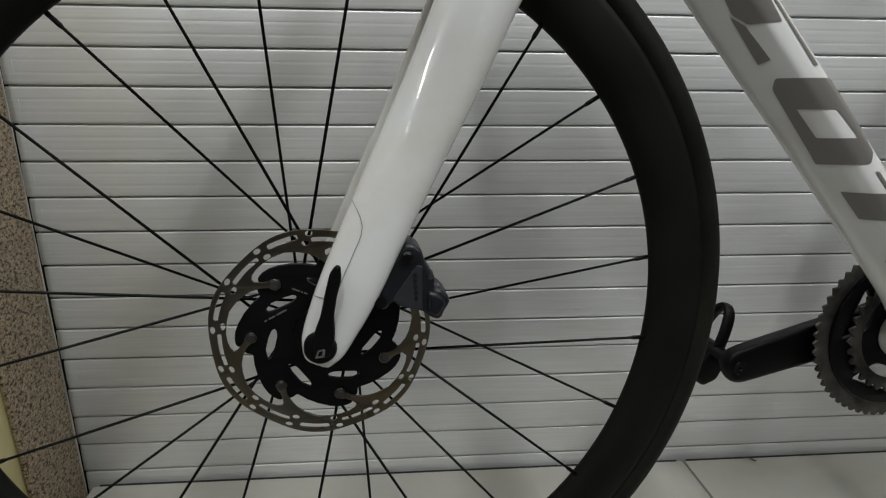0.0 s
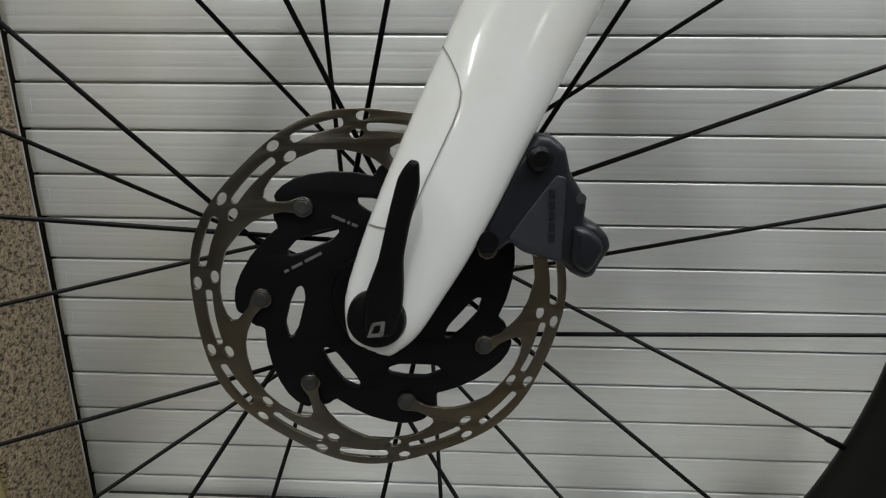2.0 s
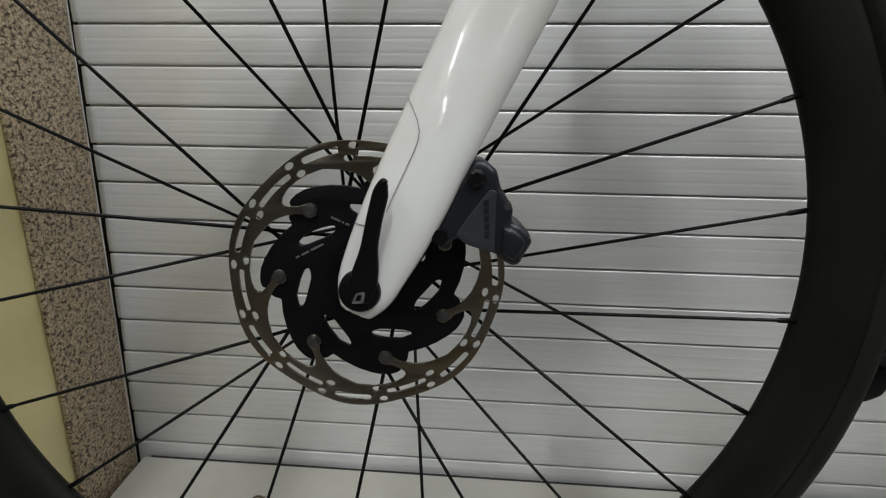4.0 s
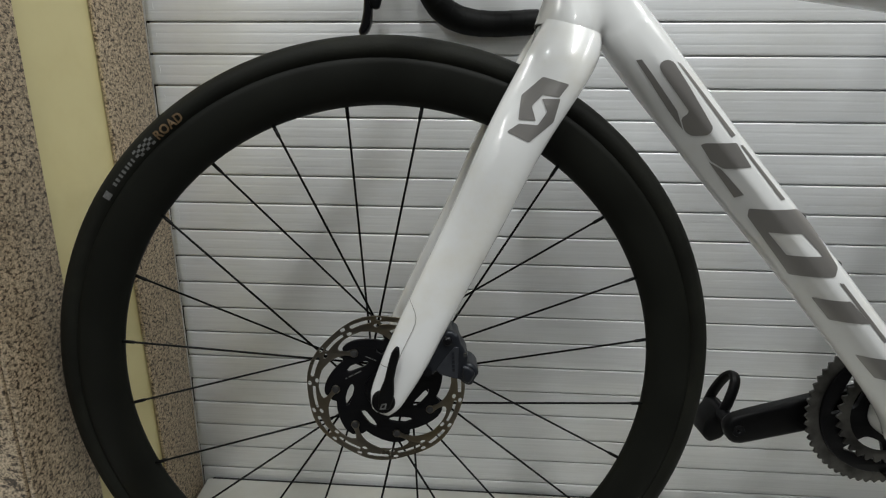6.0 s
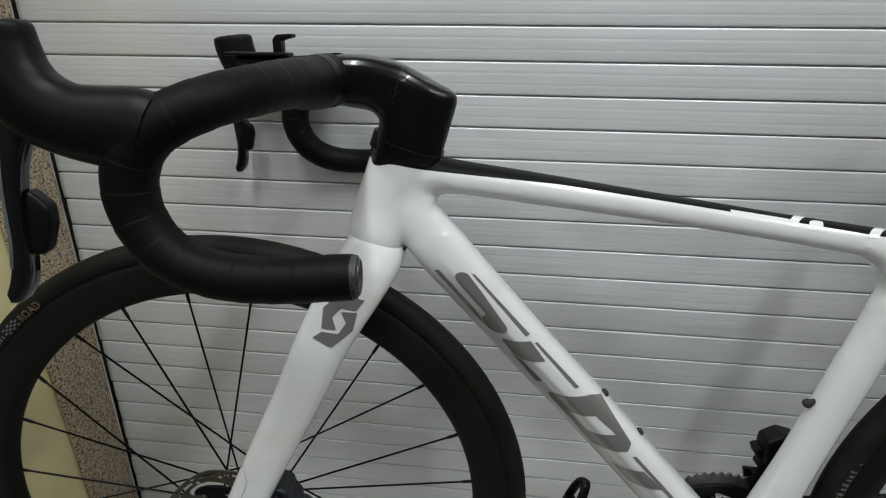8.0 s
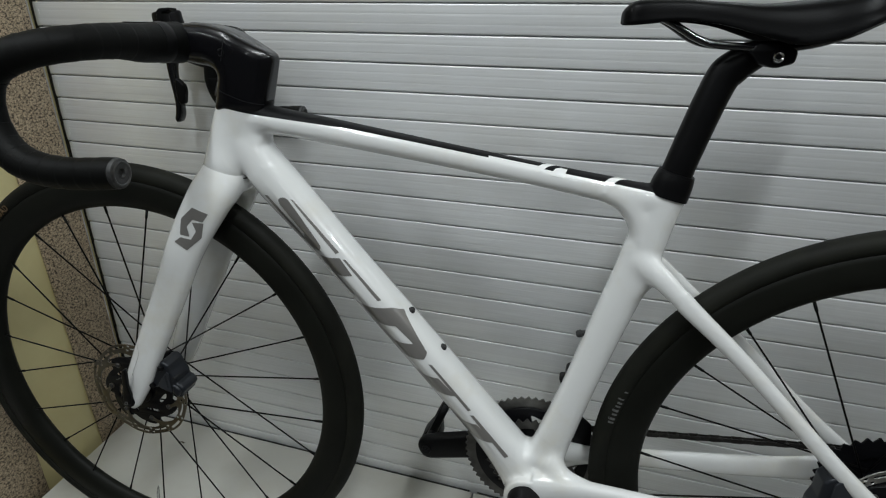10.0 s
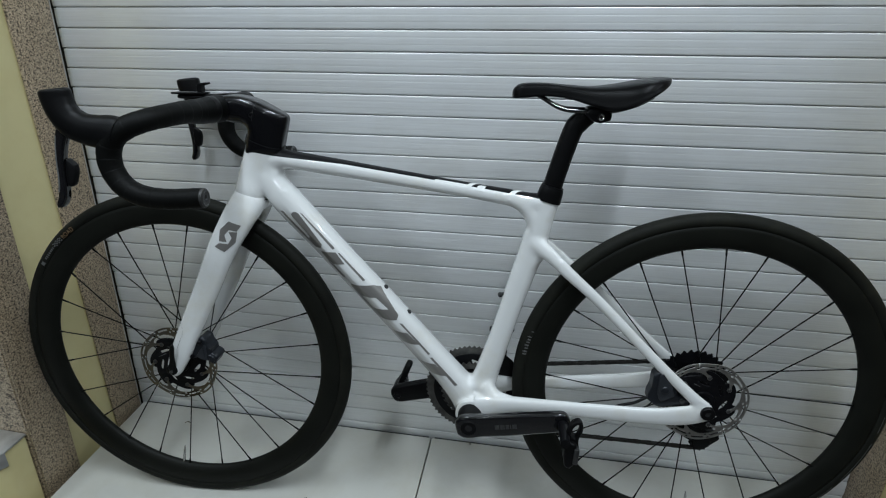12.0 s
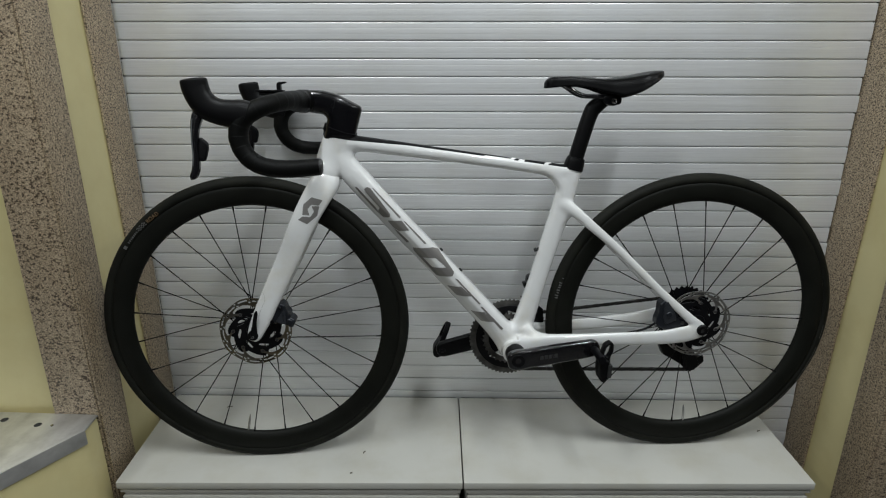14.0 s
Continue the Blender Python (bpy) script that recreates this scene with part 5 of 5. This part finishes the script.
# the far pedal stands with its loop leaning up and back
far_pedal = part("pedal", plate([rounded([(0.3960, 0.2180), (0.3940, 0.2010), (0.4040, 0.1910), (0.4205, 0.1980), (0.4285, 0.2160), (0.4260, 0.2390), (0.4100, 0.2390)], 0.005)], 0.038, 0.1210, 0.004), SATIN, bicycle, PEDAL)
loop = [(0.0, 0.1030), (0.020, 0.1035), (0.040, 0.1080), (0.0500, 0.1140), (0.0535, 0.1210), (0.0500, 0.1280), (0.040, 0.1350), (0.020, 0.1400), (0.0, 0.1400)]
part("cage", sweep([(0.4140 + 0.371 * d - 0.25 * d * (0.055 - d), v, 0.2290 + 0.929 * d, 0.0040, 0.0066) for d, v in loop], n=12, e=2.5, ref=(0.929, 0, -0.371)), SATIN, far_pedal, "black looped pedal cage")
part("spindle", lathe([(0.0, 0.0640), (0.0075, 0.0640), (0.0085, 0.0820), (0.0085, 0.1300), (0.0, 0.1300)], 20, closed=False, at=(FAR_END[0], 0, FAR_END[1])), ALLOY, far_pedal)
part("pedal_socket", lathe([(0.0022, 0.0628), (0.0030, 0.0620), (0.0068, 0.0618), (0.0075, 0.0628), (0.0075, 0.0660), (0.0022, 0.0660)], 20, at=(FAR_END[0], 0, FAR_END[1])), ALLOY, far_crank, "black spindle socket")

cassette = part("cassette", gear(33, 0.0680, 0.0055, [circle(0.040, 40)], 0.0022, 0.0235, (0, 0)), ALLOY, bicycle, "black rear cassette")
cassette.matrix_basis = pose(REAR_U, 0, HUB_W)
for k, (teeth, v) in enumerate(((28, 0.0275), (24, 0.0313), (21, 0.035), (18, 0.0385), (15, 0.042), (12, 0.0455))):
    part("sprocket", gear(teeth, teeth * 0.00203 + 0.001, 0.005, [circle(0.016, 24)], 0.002, v, (0, 0), k * 5.0), ALLOY, cassette)
part("freehub", lathe([(0.0, 0.020), (0.0175, 0.020), (0.0175, 0.050), (0.0, 0.050)], 28, closed=False), ALLOY, cassette)

# chain: alternating plates along the upper and lower runs
CHAIN_V = 0.0410
PULLEY_LOW, PULLEY_TOP = (1.030, 0.1935), (1.010, 0.252)


def chain_run(p, q, n, r=0.0042):
    bm = bmesh.new()
    p, q = np.array(p, float), np.array(q, float)
    d = (q - p) / n
    L = float(np.linalg.norm(d))
    ang = math.atan2(d[1], d[0])
    meshes = []
    for k in range(n):
        c = p + d * (k + 0.5)
        for s in (-1, 1):
            off = 0.0030 if k % 2 else 0.0022
            loop = [(L * 0.66 * math.cos(t), (r * (0.95 if abs(math.cos(t)) > 0.5 else 0.72)) * math.sin(t)) for t in np.linspace(0, 2 * math.pi, 14, endpoint=False)]
            verts = [[bm.verts.new((c[0] + x * math.cos(ang) - y * math.sin(ang), CHAIN_V + s * off + e, c[1] + x * math.sin(ang) + y * math.cos(ang))) for x, y in loop] for e in (-0.0005, 0.0005)]
            bm.faces.new(verts[0])
            bm.faces.new(verts[1][::-1])
            for i in range(14):
                bm.faces.new((verts[0][i], verts[0][(i + 1) % 14], verts[1][(i + 1) % 14], verts[1][i]))
        c0 = p + d * k
        lathe([(0.0, -0.0036), (0.0018, -0.0036), (0.0018, 0.0036), (0.0, 0.0036)], 8, closed=True, bm=bm, at=(c0[0], CHAIN_V, c0[1]))
    bmesh.ops.recalc_face_normals(bm, faces=bm.faces[:])
    return bm


chain = part("chain", chain_run((0.586, 0.3290), (0.983, 0.3715), 31), CHAIN, bicycle, "dark oily roller chain")
part("lower_run", chain_run((0.583, 0.1900), (PULLEY_LOW[0], PULLEY_LOW[1] - 0.016), 35), CHAIN, chain)

derailleur = part("rear_derailleur", joined([
    plate([rounded([(0.954, 0.240), (0.966, 0.213), (0.984, 0.204), (1.006, 0.190), (1.030, 0.1765), (1.0474, 0.1680), (1.0730, 0.1920), (1.0707, 0.2011), (1.036, 0.212), (1.024, 0.240), (1.018, 0.285), (1.000, 0.300), (0.984, 0.285), (0.972, 0.255)], 0.004)], 0.022, 0.062, 0.004),
    plate([rounded([(0.995, 0.268), (1.014, 0.272), (1.046, 0.200), (1.068, 0.212), (1.070, 0.196), (1.040, 0.176), (1.016, 0.180)], 0.007)], 0.004, 0.052, 0.001),
    plate([rounded([(0.995, 0.262), (1.014, 0.264), (1.046, 0.206), (1.050, 0.190), (1.034, 0.176), (1.016, 0.180)], 0.007)], 0.003, 0.036, 0.001)]), SATIN, bicycle, "black electronic rear derailleur")
part("jockey_wheel", gear(13, 0.0205, 0.004, [circle(0.004, 12, PULLEY_LOW)], 0.006, CHAIN_V, PULLEY_LOW), SATIN, derailleur, "black toothed jockey wheel")
part("jockey_wheel", gear(12, 0.023, 0.005, [circle(0.004, 12, PULLEY_TOP)], 0.006, CHAIN_V, PULLEY_TOP), SATIN, derailleur, "black toothed jockey wheel")
part("derailleur_arm", sweep([(0.953, 0.066, 0.300, 0.010, 0.005), (0.975, 0.068, 0.270, 0.011, 0.005), (0.995, 0.064, 0.235, 0.010, 0.005), (1.020, 0.058, 0.200, 0.010, 0.004)], n=16), SATIN, derailleur)
front_derailleur = part("front_derailleur", joined([
    plate([rounded([(0.6182, 0.4279), (0.6301, 0.4349), (0.6484, 0.4305), (0.6538, 0.4131), (0.6499, 0.4096), (0.6428, 0.4117), (0.6331, 0.4060), (0.6304, 0.3922), (0.6155, 0.3924), (0.6124, 0.4135), (0.6134, 0.4250)], 0.0025)], 0.026, 0.0450, 0.004),
    plate([rounded([(0.6049, 0.4082), (0.6079, 0.4110), (0.6158, 0.4118), (0.6225, 0.3977), (0.6310, 0.3887), (0.6266, 0.3763), (0.6183, 0.3770), (0.6128, 0.3845), (0.6151, 0.3913), (0.6088, 0.3990)], 0.0020)], 0.018, 0.0480, 0.003),
    plate([rounded([(0.6028, 0.3730), (0.6071, 0.3736), (0.6166, 0.3711), (0.6312, 0.3733), (0.6318, 0.3484), (0.6272, 0.3362), (0.6097, 0.3487)], 0.0020)], 0.006, 0.0530, 0.001),
    plate([rounded([(0.6000, 0.3740), (0.6420, 0.3720), (0.6405, 0.3577), (0.6550, 0.3460), (0.6570, 0.2900), (0.6335, 0.2870), (0.6180, 0.3300)], 0.004)], 0.003, 0.0360, 0.001),
    box(0.6100, 0.6300, 0.0365, 0.0540, 0.3690, 0.3740, 0.001)]), SATIN, bicycle, "black electronic front derailleur")
part("mount_bracket", plate([rounded([(0.6274, 0.4160), (0.6240, 0.4139), (0.6175, 0.3877), (0.6230, 0.3869), (0.6420, 0.3900), (0.6460, 0.4160)], 0.002)], 0.010, 0.0260, 0.001), GREYALLOY, front_derailleur, "pale clamp bracket")
